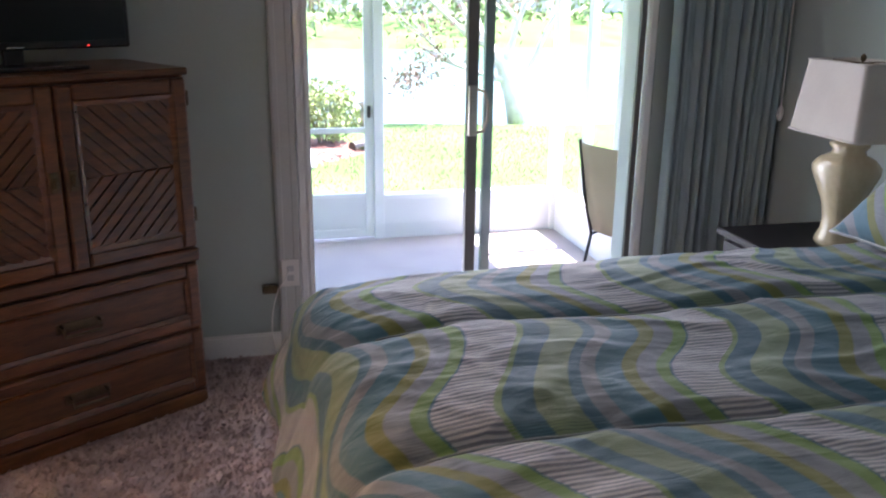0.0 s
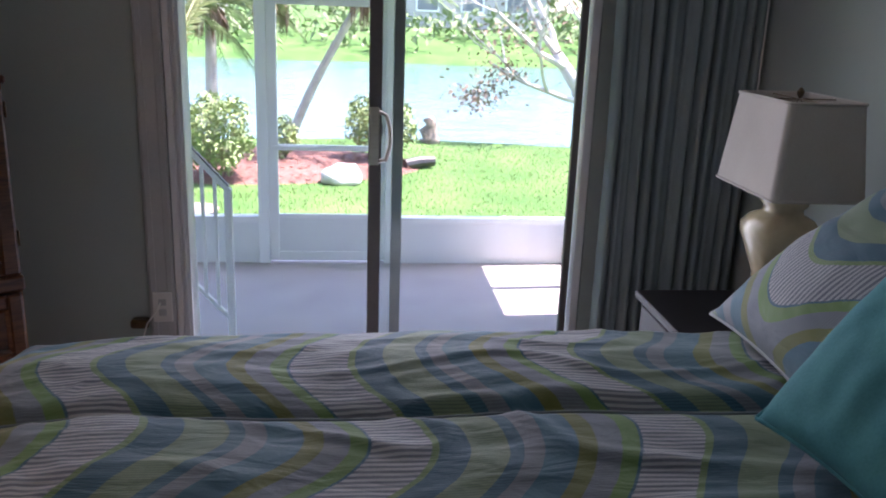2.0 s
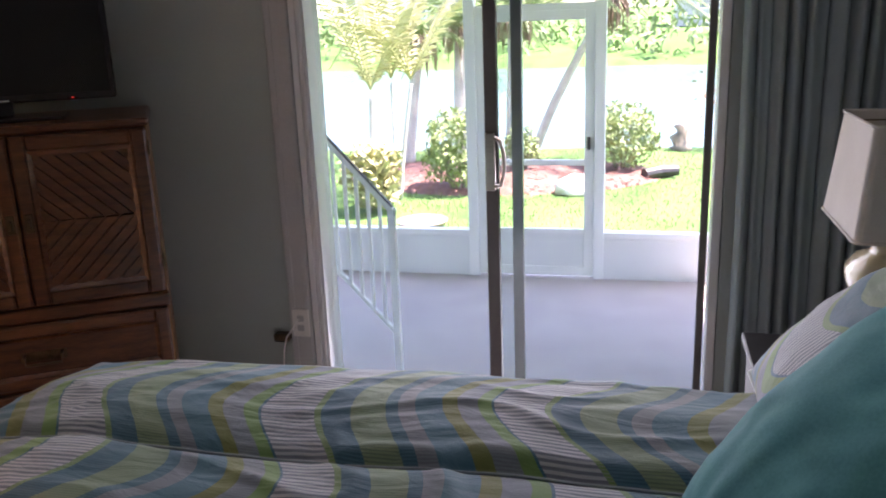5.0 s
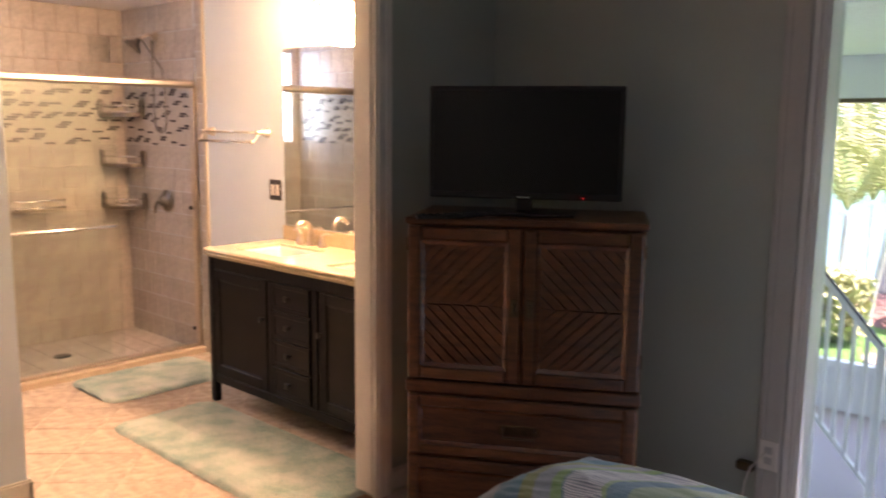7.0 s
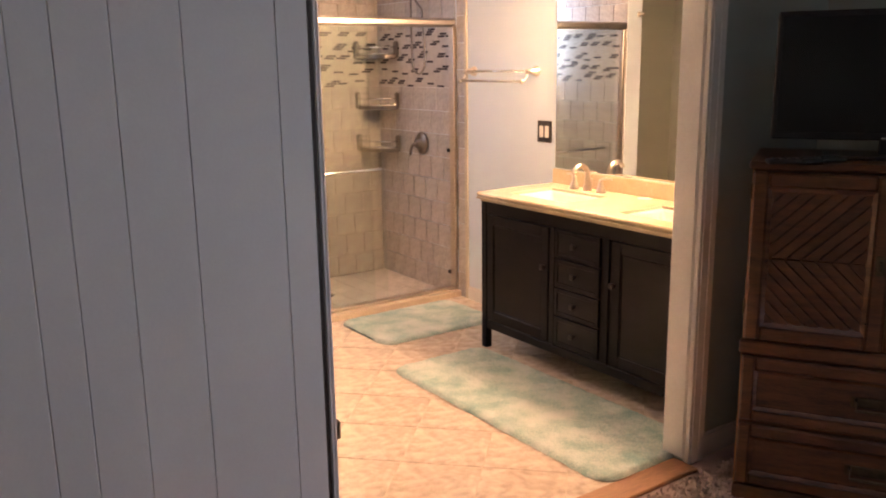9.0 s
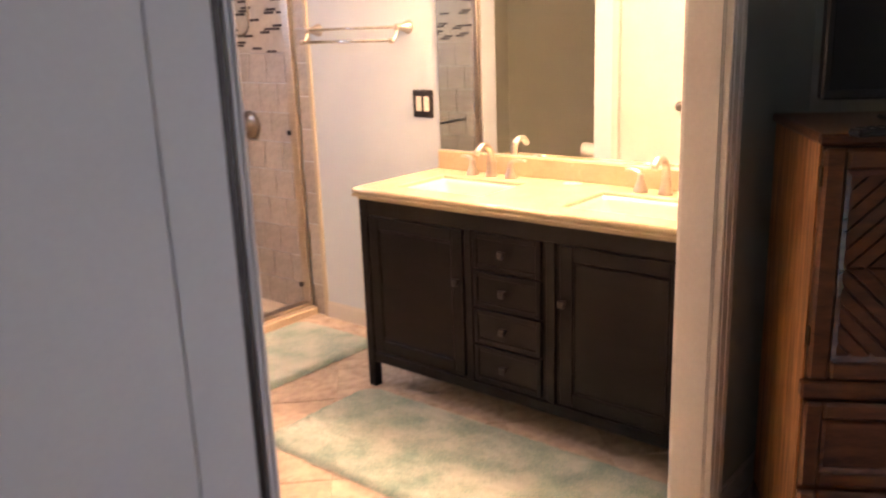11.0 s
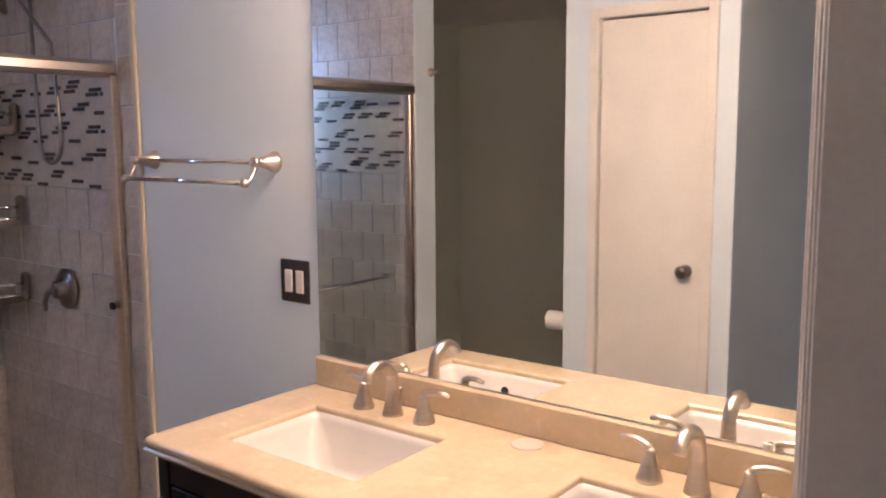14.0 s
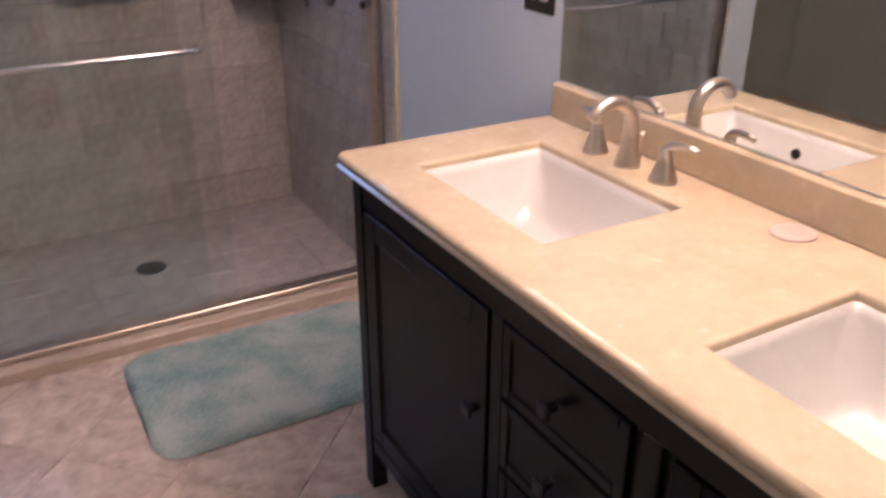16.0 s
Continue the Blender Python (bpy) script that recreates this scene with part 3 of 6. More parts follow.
for side, (dx0, dx1) in enumerate(((0.01, AW / 2 - 0.003), (AW / 2 + 0.003, AW - 0.01))):
    door = part("door", boxes((dx0, dx1, 0.006, 0.02, 0.61, 1.192)), WOOD, arm)
    part("frame", frame_bars(B(), dx0, dx1, 0.61, 1.192, 0.052, -0.011, 0.012, 0.008), WOOD, door)
    ix0, ix1, iz0, iz1 = dx0 + 0.052, dx1 - 0.052, 0.662, 1.14
    part("moulding", chamfer_ring(ix0 - 0.001, ix1 + 0.001, iz0 - 0.001, iz1 + 0.001, 0.02, -0.0115, 0.0005, 0.006), WOOD_EDGE, door, "varnished sloping moulding")
    mid = (iz0 + iz1) / 2
    apex = ix0 + 0.02 if side == 0 else ix1 - 0.02  # the chevrons point outwards
    sgn = 1 if side == 0 else -1
    wv = 0.048
    for half in (1, -1):
        for k in range(-12, 12):
            # slats at 45 degrees, stepping along x
            a = apex + sgn * k * wv
            b = a + sgn * (wv - 0.009)
            L = 0.6
            poly = [(a, mid), (b, mid), (b + sgn * L, mid + half * L), (a + sgn * L, mid + half * L)]
            zl = (mid, iz1) if half == 1 else (iz0, mid)
            poly = clip_poly(poly, ix0, ix1, *zl)
            if len(poly) < 3:
                continue
            bm = B()
            vs = [bm.verts.new((p[0], 0.0065, p[1])) for p in poly]
            cx, cz = sum(p[0] for p in poly) / len(poly), sum(p[1] for p in poly) / len(poly)
            ft = [bm.verts.new((p[0] + (cx - p[0]) * 0.03, -0.0035, p[1] + (cz - p[1]) * 0.03)) for p in poly]
            bm.faces.new(ft)
            for i in range(len(vs)):
                j = (i + 1) % len(vs)
                bm.faces.new((vs[i], vs[j], ft[j], ft[i]))
            part("slat", bm, WOOD_H, door)
    hx = dx1 - 0.026 if side == 0 else dx0 + 0.026
    bm = boxes((hx - 0.013, hx + 0.013, -0.015, -0.01, 0.87, 0.935), r=0.002)
    box(bm, hx - 0.006, hx + 0.006, -0.027, -0.015, 0.885, 0.92, 0.003)
    part("latch", bm, BRASS, door, "dark brass latch")
    for hz in (0.7, 1.1):
        ex = dx0 - 0.006 if side == 0 else dx1 + 0.002
        part("hinge", boxes((ex, ex + 0.006, -0.006, 0.008, hz, hz + 0.05), r=0.002), BRASS, door)
for z0, z1 in ((0.31, 0.545), (0.065, 0.295)):
    dr = part("drawer", boxes((0.012, AW - 0.012, 0.008, 0.022, z0, z1)), WOOD_H, arm)
    part("frame", frame_bars(B(), 0.012, AW - 0.012, z0, z1, 0.045, -0.006, 0.012, 0.007), WOOD_H, dr)
    part("moulding", chamfer_ring(0.056, AW - 0.056, z0 + 0.044, z1 - 0.044, 0.012, -0.0065, 0.001, 0.007), WOOD_EDGE, dr, "varnished sloping moulding")
    zc = (z0 + z1) / 2
    bm = boxes((AW / 2 - 0.075, AW / 2 + 0.075, 0.003, 0.008, zc - 0.018, zc + 0.018), r=0.002)
    tube(bm, [(AW / 2 - 0.06, 0.006, zc + 0.01), (AW / 2 - 0.06, -0.02, zc + 0.008), (AW / 2 - 0.058, -0.024, zc - 0.02), (AW / 2 + 0.058, -0.024, zc - 0.02), (AW / 2 + 0.06, -0.02, zc + 0.008), (AW / 2 + 0.06, 0.006, zc + 0.01)], 0.005, 8)
    part("bail_handle", bm, BRASS, dr, "dark brass drop handle")

# ---- television ----
tv = thing("television", 0.004, 3.6, 1.225, "black flat-screen television switched off on the armoire", "television", rz=31.1)
part("bezel", boxes((-0.37, 0.37, -0.02, 0.025, 0.06, 0.487), r=0.006), TV_BLACK, tv)
part("screen", boxes((-0.352, 0.352, -0.0235, -0.02, 0.085, 0.468)), TV_SCREEN, tv, "glossy black screen")
part("neck", boxes((-0.03, 0.03, -0.005, 0.02, 0.012, 0.07), r=0.004), TV_BLACK, tv)
part("foot", boxes((-0.2, 0.2, -0.09, 0.09, 0.0, 0.012), r=0.005), TV_BLACK, tv)
part("maker_mark", boxes((-0.025, 0.025, -0.0225, -0.02, 0.066, 0.071)), CHROME, tv)
bm = boxes((0.222, 0.229, -0.0225, -0.02, 0.067, 0.071))
part("standby_light", bm, RED_LED, tv, "small red standby light")
rem = thing("remote_control", -0.078, 3.345, 1.225, "black remote control lying on the armoire", "remote control", rz=75)
part("shell", boxes((-0.09, 0.09, -0.022, 0.022, 0, 0.018), r=0.006), TV_BLACK, rem)
for i in range(5):
    for j in range(3):
        part("button", boxes((-0.07 + 0.028 * i, -0.058 + 0.028 * i, -0.014 + 0.011 * j, -0.007 + 0.011 * j, 0.018, 0.02)), NIGHT, rem)
rem2 = copy_thing(rem, pose(-0.118, 3.258, 1.225, 0, 0, 55))

# ---- bed ----
bed = thing("bed", 1.9, 2.1, 0, "queen bed made up under a printed comforter", "bed")
BX0, BX1, BY0, BY1 = 0.86, 2.92, 1.36, 2.8
part("box_spring", local(boxes((BX0, BX1, BY0, BY1, 0.14, 0.36), r=0.02), bed), SHEET, bed)
part("mattress", local(boxes((BX0, BX1, BY0, BY1, 0.36, 0.66), r=0.04), bed), SHEET, bed)
for lx in (BX0 + 0.08, BX1 - 0.12):
    for ly in (BY0 + 0.08, BY1 - 0.12):
        part("leg", local(boxes((lx, lx + 0.04, ly, ly + 0.04, 0, 0.14)), bed), DARK_METAL, bed)

comf = thing("comforter", 1.9, 2.1, 0.7, "quilted comforter printed with teal, green and grey waves", "comforter")
R = 0.13


def fold(a, flare):
    """Distance along the cloth from the fold to (outward, downward)."""
    if a <= 0:
        return 0.0, 0.0
    t = a / R
    if t < math.pi / 2:
        return R * math.sin(t), R * (1 - math.cos(t))
    e = a - R * math.pi / 2
    return R + flare * e, R + e


bm = B()
uvl = bm.loops.layers.uv.new("UVMap")
NX, NY = 260, 210
DROP_F, DROP_S = 0.4, 0.4
fx0, fy0, fy1 = 0.9, 1.44, 2.74  # fold lines
us = [fx0 - DROP_F + (2.62 - fx0 + DROP_F) * i / NX for i in range(NX + 1)]
vs_ = [fy0 - DROP_S + (fy1 - fy0 + 2 * DROP_S) * j / NY for j in range(NY + 1)]
grid = []
for u in us:
    line = []
    for v in vs_:
        ox, dx = fold(fx0 - u, 0.36)
        oyl, dyl = fold(fy0 - v, 0.06)
        oyh, dyh = fold(v - fy1, 0.06)
        x = max(u, fx0) - ox
        y = min(max(v, fy0), fy1) - oyl + oyh
        dy = dyl + dyh
        drop = (dx ** 3 + dy ** 3) ** (1 / 3)
        p = Vector((u, v, 0))
        top = max(0.0, 1 - drop / 0.25)
        # quilting channels along x, half a metre apart
        q = abs(((v - 2.34) / 0.5) % 1.0)
        q = min(q, 1 - q)
        puff = 0.024 * (1 - math.exp(-(q * 0.5 / 0.03)))
        wr = 0.007 * noise.noise(Vector((u * 5, v * 9, 1.3))) + 0.003 * noise.noise(Vector((u * 11 + 3, v * 20, 4.1)))
        fold_n = noise.noise(Vector((u * 2.6 + 0.8 * noise.noise(Vector((u * 2, v * 2, 9))), v * 7.5 + 1.2 * noise.noise(Vector((u * 1.6, v * 1.6, 3))), 2.2)))
        wr += 0.007 * max(0.0, 1 - abs(fold_n) * 5) * (0.35 + 0.65 * max(0.0, noise.noise(Vector((u * 1.4, v * 1.4, 5.5))) + 0.5))
        fold_m = noise.noise(Vector((u * 9 + v * 3, v * 14 - u * 4, 6.1)))
        wr += 0.005 * max(0.0, 1 - abs(fold_m) * 4) * max(0.0, noise.noise(Vector((u * 2.1 + 4, v * 2.1, 8.5))) + 0.25)
        sag = 0.02 * noise.noise(Vector((u * 1.7, v * 1.7, 7.7)))
        round_off = 0.025 * max(0.0, (1.22 - u) / 0.32) ** 2 * (1 if u > fx0 else 0) + (0.025 if u <= fx0 else 0) + 0.03 * min(1.0, max(0.0, (v - 2.5) / 0.24)) ** 2
        z = 0.773 - round_off - drop + puff * (0.35 + 0.65 * top) + wr + sag * top
        wob = 0.03 * noise.noise(Vector((u * 4, v * 4, z * 2))) * (1 - top)
        x -= wob if dx > 0 else 0
        y += (wob if v > fy1 else -wob) if dy > 0 else 0
        line.append(bm.verts.new((x, y, max(z, 0.26))))
    grid.append(line)
for i in range(NX):
    for j in range(NY):
        f = bm.faces.new((grid[i][j], grid[i + 1][j], grid[i + 1][j + 1], grid[i][j + 1]))
        for lp, (a, b) in zip(f.loops, ((i, j), (i + 1, j), (i + 1, j + 1), (i, j + 1))):
            lp[uvl].uv = (us[a] - 1.0275, vs_[b] + 0.085)
bmesh.ops.transform(bm, matrix=comf.matrix_world.inverted(), verts=bm.verts)
cover = part("cover", bm, FABRIC, comf, "", True)
sol = cover.modifiers.new("thickness", "SOLIDIFY")
sol.thickness = 0.012
# dark cords that stand in for the shadow lines of the quilting channels' seams
for yy in (1.84, 2.34):
    bm = B()
    pts = []
    for i in range(58):
        u = 0.92 + 0.03 * i
        zz = 0.7775 - 0.025 * max(0.0, (1.22 - u) / 0.32) ** 2 + 0.007 * noise.noise(Vector((u * 5, yy * 9, 1.3))) + 0.003 * noise.noise(Vector((u * 11 + 3, yy * 20, 4.1))) + 0.02 * noise.noise(Vector((u * 1.7, yy * 1.7, 7.7)))
        pts.append((u, yy, zz))
    tube(bm, pts, 0.0028, 6)
    bmesh.ops.transform(bm, matrix=comf.matrix_world.inverted(), verts=bm.verts)
    part("seam", bm, DRAPE, comf, "", True)


def pillow(name, w, h, d, m, mat, label, off=(0, 0), seed=0, peak=1.0):
    """A stuffed cushion, w wide and h high, with pointed corners."""
    e = new(name)
    e.matrix_world = m
    tagged(e, label, "pillow")
    bm = B()
    uvl = bm.loops.layers.uv.new("UVMap")
    n = 36
    for sgn in (1, -1):
        g = []
        for i in range(n + 1):
            row = []
            for j in range(n + 1):
                a, b = 2 * i / n - 1, 2 * j / n - 1
                t = (1 - abs(a) ** 2.4) * (1 - abs(b) ** 2.4)
                pin = 1 - 0.08 * (1 - abs(a) ** 2) * abs(b) ** 6
                pin2 = 1 - 0.08 * (1 - abs(b) ** 2) * abs(a) ** 6
                k = noise.noise(Vector((a * 2.2 + seed, b * 2.2, sgn))) * 0.12 + noise.noise(Vector((a * 6 + seed, b * 6, sgn))) * 0.05
                row.append(bm.verts.new((a * w / 2 * pin2, b * h / 2 * pin, sgn * (d / 2) * (max(t, 0) ** 0.55) * (1 + k))))
            g.append(row)
        for i in range(n):
            for j in range(n):
                q = (g[i][j], g[i + 1][j], g[i + 1][j + 1], g[i][j + 1])
                f = bm.faces.new(q if sgn > 0 else q[::-1])
                for lp in f.loops:
                    co = lp.vert.co
                    lp[uvl].uv = (co.y + off[0], co.x + off[1])
    bmesh.ops.remove_doubles(bm, verts=bm.verts, dist=0.0005)
    part("cover", bm, mat, e, "", True)
    bm = B()
    loop = []
    for k in range(80):
        s = k / 80 * 4
        side, q = int(s), 2 * (s - int(s)) - 1
        a, b = ((q, -1), (1, q), (-q, 1), (-1, -q))[side]
        pin = 1 - 0.08 * (1 - abs(a) ** 2) * abs(b) ** 6
        pin2 = 1 - 0.08 * (1 - abs(b) ** 2) * abs(a) ** 6
        loop.append((a * w / 2 * pin2, b * h / 2 * pin, 0))
    tube(bm, loop + [loop[0]], 0.004, 6)
    part("piping", bm, mat, e, "", True)
    return e


# shams lean against the head of the bed; width runs along y
def lean(x, y, z, tilt, yaw=0.0):
    """A pillow's pose: its width along -y, its height leaning back towards +x by tilt degrees from the bed."""
    return Matrix.Translation((x, y, z)) @ Matrix.Rotation(radians(yaw), 4, "Z") @ Matrix.Rotation(radians(-90), 4, "Z") @ Matrix.Rotation(radians(tilt), 4, "X")


pillow("pillow_sham", 0.64, 0.55, 0.22, lean(2.56, 2.44, 0.972, 38, -4), FABRIC, "bed pillow in a sham printed with teal and green waves", (0.1, 0.2), 1)
pillow("pillow_sham", 0.68, 0.55, 0.2, lean(2.55, 1.72, 1.01, 38, 3), FABRIC, "bed pillow in a sham printed with teal and green waves", (0.31, 0.05), 4)
pillow("throw_pillow", 0.44, 0.44, 0.17, lean(2.36, 2.0, 1.0, 50, 4), TEAL_CLOTH, "plain teal throw pillow leaning on the bed's shams", (0, 0), 9)
hb = thing("headboard", 2.96, 2.1, 0, "dark upholstered headboard against the wall", "headboard")
part("board", boxes((-0.02, 0.03, -0.76, 0.76, 0.3, 0.92), r=0.015), NIGHT, hb)
for yy in (-0.7, 0.64):
    part("leg", boxes((-0.01, 0.025, yy, yy + 0.06, 0, 0.3)), NIGHT, hb)

# ---- nightstand and lamp ----
ns = thing("nightstand", 2.7, 3.21, 0, "black lacquered nightstand beside the bed", "nightstand")
part("top", boxes((-0.265, 0.27, -0.26, 0.27, 0.595, 0.62), r=0.004), NIGHT, ns)
part("body", boxes((-0.24, 0.265, -0.24, 0.25, 0.1, 0.595), r=0.003), NIGHT, ns)
for z0, z1 in ((0.12, 0.34), (0.36, 0.58)):
    dr = part("drawer", boxes((-0.252, -0.24, -0.225, 0.235, z0, z1), r=0.003), NIGHT, ns)
    bm = B()
    lathe(bm, [(0.006, 0), (0.006, 0.01), (0.014, 0.016), (0.012, 0.026), (0.003, 0.028)], n=12)
    bmesh.ops.transform(bm, matrix=pose(-0.252, 0, (z0 + z1) / 2, 0, -90, 0), verts=bm.verts)
    part("knob", bm, BRASS, dr)
for lx in (-0.24, 0.225):
    for ly in (-0.24, 0.21):
        part("leg", boxes((lx, lx + 0.04, ly, ly + 0.04, 0, 0.1)), NIGHT, ns)

lamp = thing("table_lamp", 2.72, 3.17, 0.62, "ceramic table lamp with a square linen shade, unlit", "table lamp")
prof = [(0.062, 0.0), (0.07, 0.012), (0.068, 0.03), (0.056, 0.06), (0.052, 0.1), (0.06, 0.15), (0.085, 0.215), (0.105, 0.265), (0.106, 0.29), (0.085, 0.318), (0.055, 0.332), (0.05, 0.345), (0.062, 0.36), (0.06, 0.372), (0.03, 0.38)]
bm = B()
rings = []
for r, z in prof:
    ring = []
    for k in range(32):
        t = 2 * math.pi * k / 32 + math.pi / 8
        facet = math.cos(math.pi / 4) / math.cos(((t + math.pi / 4) % (math.pi / 2)) - math.pi / 4)
        q = r * (0.62 + 0.38 * facet / 0.85)
        ring.append(bm.verts.new((q * math.cos(t), q * math.sin(t), z)))
    rings.append(ring)
for r0, r1 in zip(rings, rings[1:]):
    for k in range(32):
        bm.faces.new((r0[k], r0[(k + 1) % 32], r1[(k + 1) % 32], r1[k]))
bm.faces.new(rings[0][::-1])
bm.faces.new(rings[-1])
part("base", bm, CERAMIC, lamp, "glazed cream-yellow ceramic base", True)


def rect_ring(hx, hy, z, r=0.02, n=5):
    out = []
    for cx, cy, t0 in ((hx - r, hy - r, 0), (-hx + r, hy - r, 90), (-hx + r, -hy + r, 180), (hx - r, -hy + r, 270)):
        for k in range(n + 1):
            t = radians(t0 + 90 * k / n)
            out.append((cx + r * math.cos(t), cy + r * math.sin(t), z))
    return out


def shell_between(bm, ra, rb):
    va, vb = [bm.verts.new(p) for p in ra], [bm.verts.new(p) for p in rb]
    for k in range(len(va)):
        j = (k + 1) % len(va)
        bm.faces.new((va[k], va[j], vb[j], vb[k]))


bm = B()
shell_between(bm, rect_ring(0.128, 0.178, 0.4), rect_ring(0.104, 0.152, 0.645))
shade = part("shade", bm, SHADE, lamp, "off-white rectangular linen shade")
sol = shade.modifiers.new("thickness", "SOLIDIFY")
sol.thickness = 0.003
bm = B()
ring = rect_ring(0.105, 0.153, 0.645)
tube(bm, ring + [ring[0]], 0.004, 6)
part("trim", bm, SHADE, shade)
bm = B()
ring = rect_ring(0.129, 0.179, 0.4)
tube(bm, ring + [ring[0]], 0.004, 6)
part("trim", bm, SHADE, shade)
bm = B()
tube(bm, [(0, 0, 0.37), (0, 0, 0.46)], 0.009, 10)
tube(bm, [(0, 0, 0.4), (0.06, 0, 0.45), (0.065, 0, 0.55), (0.0, 0, 0.645), (-0.065, 0, 0.55), (-0.06, 0, 0.45), (0, 0, 0.4)], 0.002, 6)
tube(bm, [(-0.104, 0, 0.642), (0.104, 0, 0.642)], 0.002, 6)
tube(bm, [(0, -0.152, 0.642), (0, 0.152, 0.642)], 0.002, 6)
lathe(bm, [(0.004, 0.645), (0.009, 0.652), (0.01, 0.662), (0.003, 0.672)], n=12)
part("harp", bm, BRASS, lamp)
bm = B()
lathe(bm, [(0.012, 0.46), (0.014, 0.48), (0.03, 0.52), (0.03, 0.545), (0.016, 0.57)], n=16)
part("bulb", bm, PORCELAIN, lamp, "", True)

# ---- outlet, plug and cord on the outer wall ----
ol = thing("wall_outlet", 0.8405, W, 0.361, "ivory wall outlet beside the sliding door", "outlet")
part("plate", boxes((-0.036, 0.036, -0.0262, -0.018, -0.058, 0.058), r=0.003), PLASTIC, ol)
for zz in (0.02, -0.02):
    part("socket", boxes((-0.014, 0.014, -0.0285, -0.0262, zz - 0.013, zz + 0.013), r=0.002), GREY_TRIM, ol)
pl = thing("plug_with_cord", 0.77, W - 0.03, 0.3, "white cord with a brass-coloured adapter hanging from an outlet", "cord")
part("adapter", boxes((-0.045, 0.02, -0.015, 0.025, -0.018, 0.016), r=0.006), BRASS, pl)
bm = B()
tube(bm, [(0.065, 0.0, 0.08), (0.05, -0.03, 0.05), (0.02, -0.03, 0.01), (0.0, -0.02, -0.05), (-0.012, -0.01, -0.12), (-0.015, 0.0, -0.2), (0.0, 0.005, -0.295)], 0.003, 6)
part("cord", bm, PLASTIC, pl, "", True)

# ---- vanity ----
van = thing("vanity_cabinet", -1.37, 3.78, 0, "espresso wood double vanity cabinet with doors and drawers", "vanity")


def vb(*dims, r=0.0):
    return local(boxes(*dims, r=r), van)


VX0, VX1, VY = -2.124, -0.645, 3.525
part("carcass", vb((VX0 + 0.03, VX1 - 0.03, VY + 0.014, 4.045, 0.13, 0.66), (VX0 + 0.01, VX0 + 0.03, VY + 0.014, 4.045, 0.13, 0.838), (VX1 - 0.03, VX1 - 0.01, VY + 0.014, 4.045, 0.13, 0.838), (VX0 + 0.03, VX1 - 0.03, VY + 0.014, VY + 0.03, 0.66, 0.838)), ESPRESSO, van)
for a in (VX0, VX1 - 0.04):
    for b in (VY, 4.0):
        part("leg", vb((a, a + 0.04, b, b + 0.04, 0, 0.838), r=0.002), ESPRESSO, van)
part("apron", vb((VX0 + 0.04, VX1 - 0.04, VY + 0.004, VY + 0.02, 0.765, 0.838), r=0.002), ESPRESSO, van)
part("bottom_rail", vb((VX0 + 0.04, VX1 - 0.04, VY + 0.004, VY + 0.02, 0.115, 0.16), r=0.002), ESPRESSO, van)
part("end_panel", vb((VX0 - 0.002, VX0 + 0.006, VY + 0.06, 3.98, 0.2, 0.78), r=0.002), ESPRESSO, van)


def square_knob(x, z, parent):
    bm = boxes((x - 0.006, x + 0.006, VY - 0.018, VY, z - 0.006, z + 0.006))
    box(bm, x - 0.014, x + 0.014, VY - 0.03, VY - 0.018, z - 0.014, z + 0.014, 0.004)
    part("knob", local(bm, van), DARK_METAL, parent, "dark bronze square knob")


for x0, x1, kx in ((-2.076, -1.585, -1.608), (-1.155, -0.695, -1.135)):
    d = part("door", vb((x0, x1, VY + 0.006, VY + 0.014, 0.17, 0.76)), ESPRESSO, van)
    part("frame", local(frame_bars(B(), x0, x1, 0.17, 0.76, 0.052, VY + 0.0, VY + 0.012, 0.002), van), ESPRESSO, d)
    part("bead", local(frame_bars(B(), x0 + 0.052, x1 - 0.052, 0.222, 0.708, 0.009, VY + 0.003, VY + 0.01, 0.003), van), ESPRESSO, d)
    square_knob(kx, 0.557, d)
for z0, z1 in ((0.62, 0.76), (0.472, 0.612), (0.325, 0.464), (0.17, 0.317)):
    d = part("drawer", vb((-1.54, -1.235, VY + 0.006, VY + 0.014, z0, z1)), ESPRESSO, van)
    part("frame", local(frame_bars(B(), -1.54, -1.235, z0, z1, 0.022, VY + 0.002, VY + 0.012, 0.002), van), ESPRESSO, d)
    square_knob(-1.39, (z0 + z1) / 2 + 0.005, d)
for px in (-1.562, -1.195):
    part("stile", vb((px - 0.018, px + 0.018, VY + 0.004, VY + 0.014, 0.16, 0.765), r=0.002), ESPRESSO, van)

ct = thing("vanity_countertop", -1.37, 3.78, 0.84, "cream marble countertop with two sink cut-outs", "countertop")
CX0, CX1, CY0, CY1, CZ0, CZ1 = -2.125, -0.637, 3.502, 4.053, 0.842, 0.88
S1, S2, SY = (-1.978, -1.555), (-1.2, -0.777), (3.608, 3.905)
xs = [CX0, S1[0], S1[1], S2[0], S2[1], CX1]
ys = [CY0, SY[0], SY[1], CY1]
bm = B()
top = {(i, j): bm.verts.new((x, y, CZ1)) for i, x in enumerate(xs) for j, y in enumerate(ys)}
bot = {(i, j): bm.verts.new((x, y, CZ0)) for i, x in enumerate(xs) for j, y in enumerate(ys)}
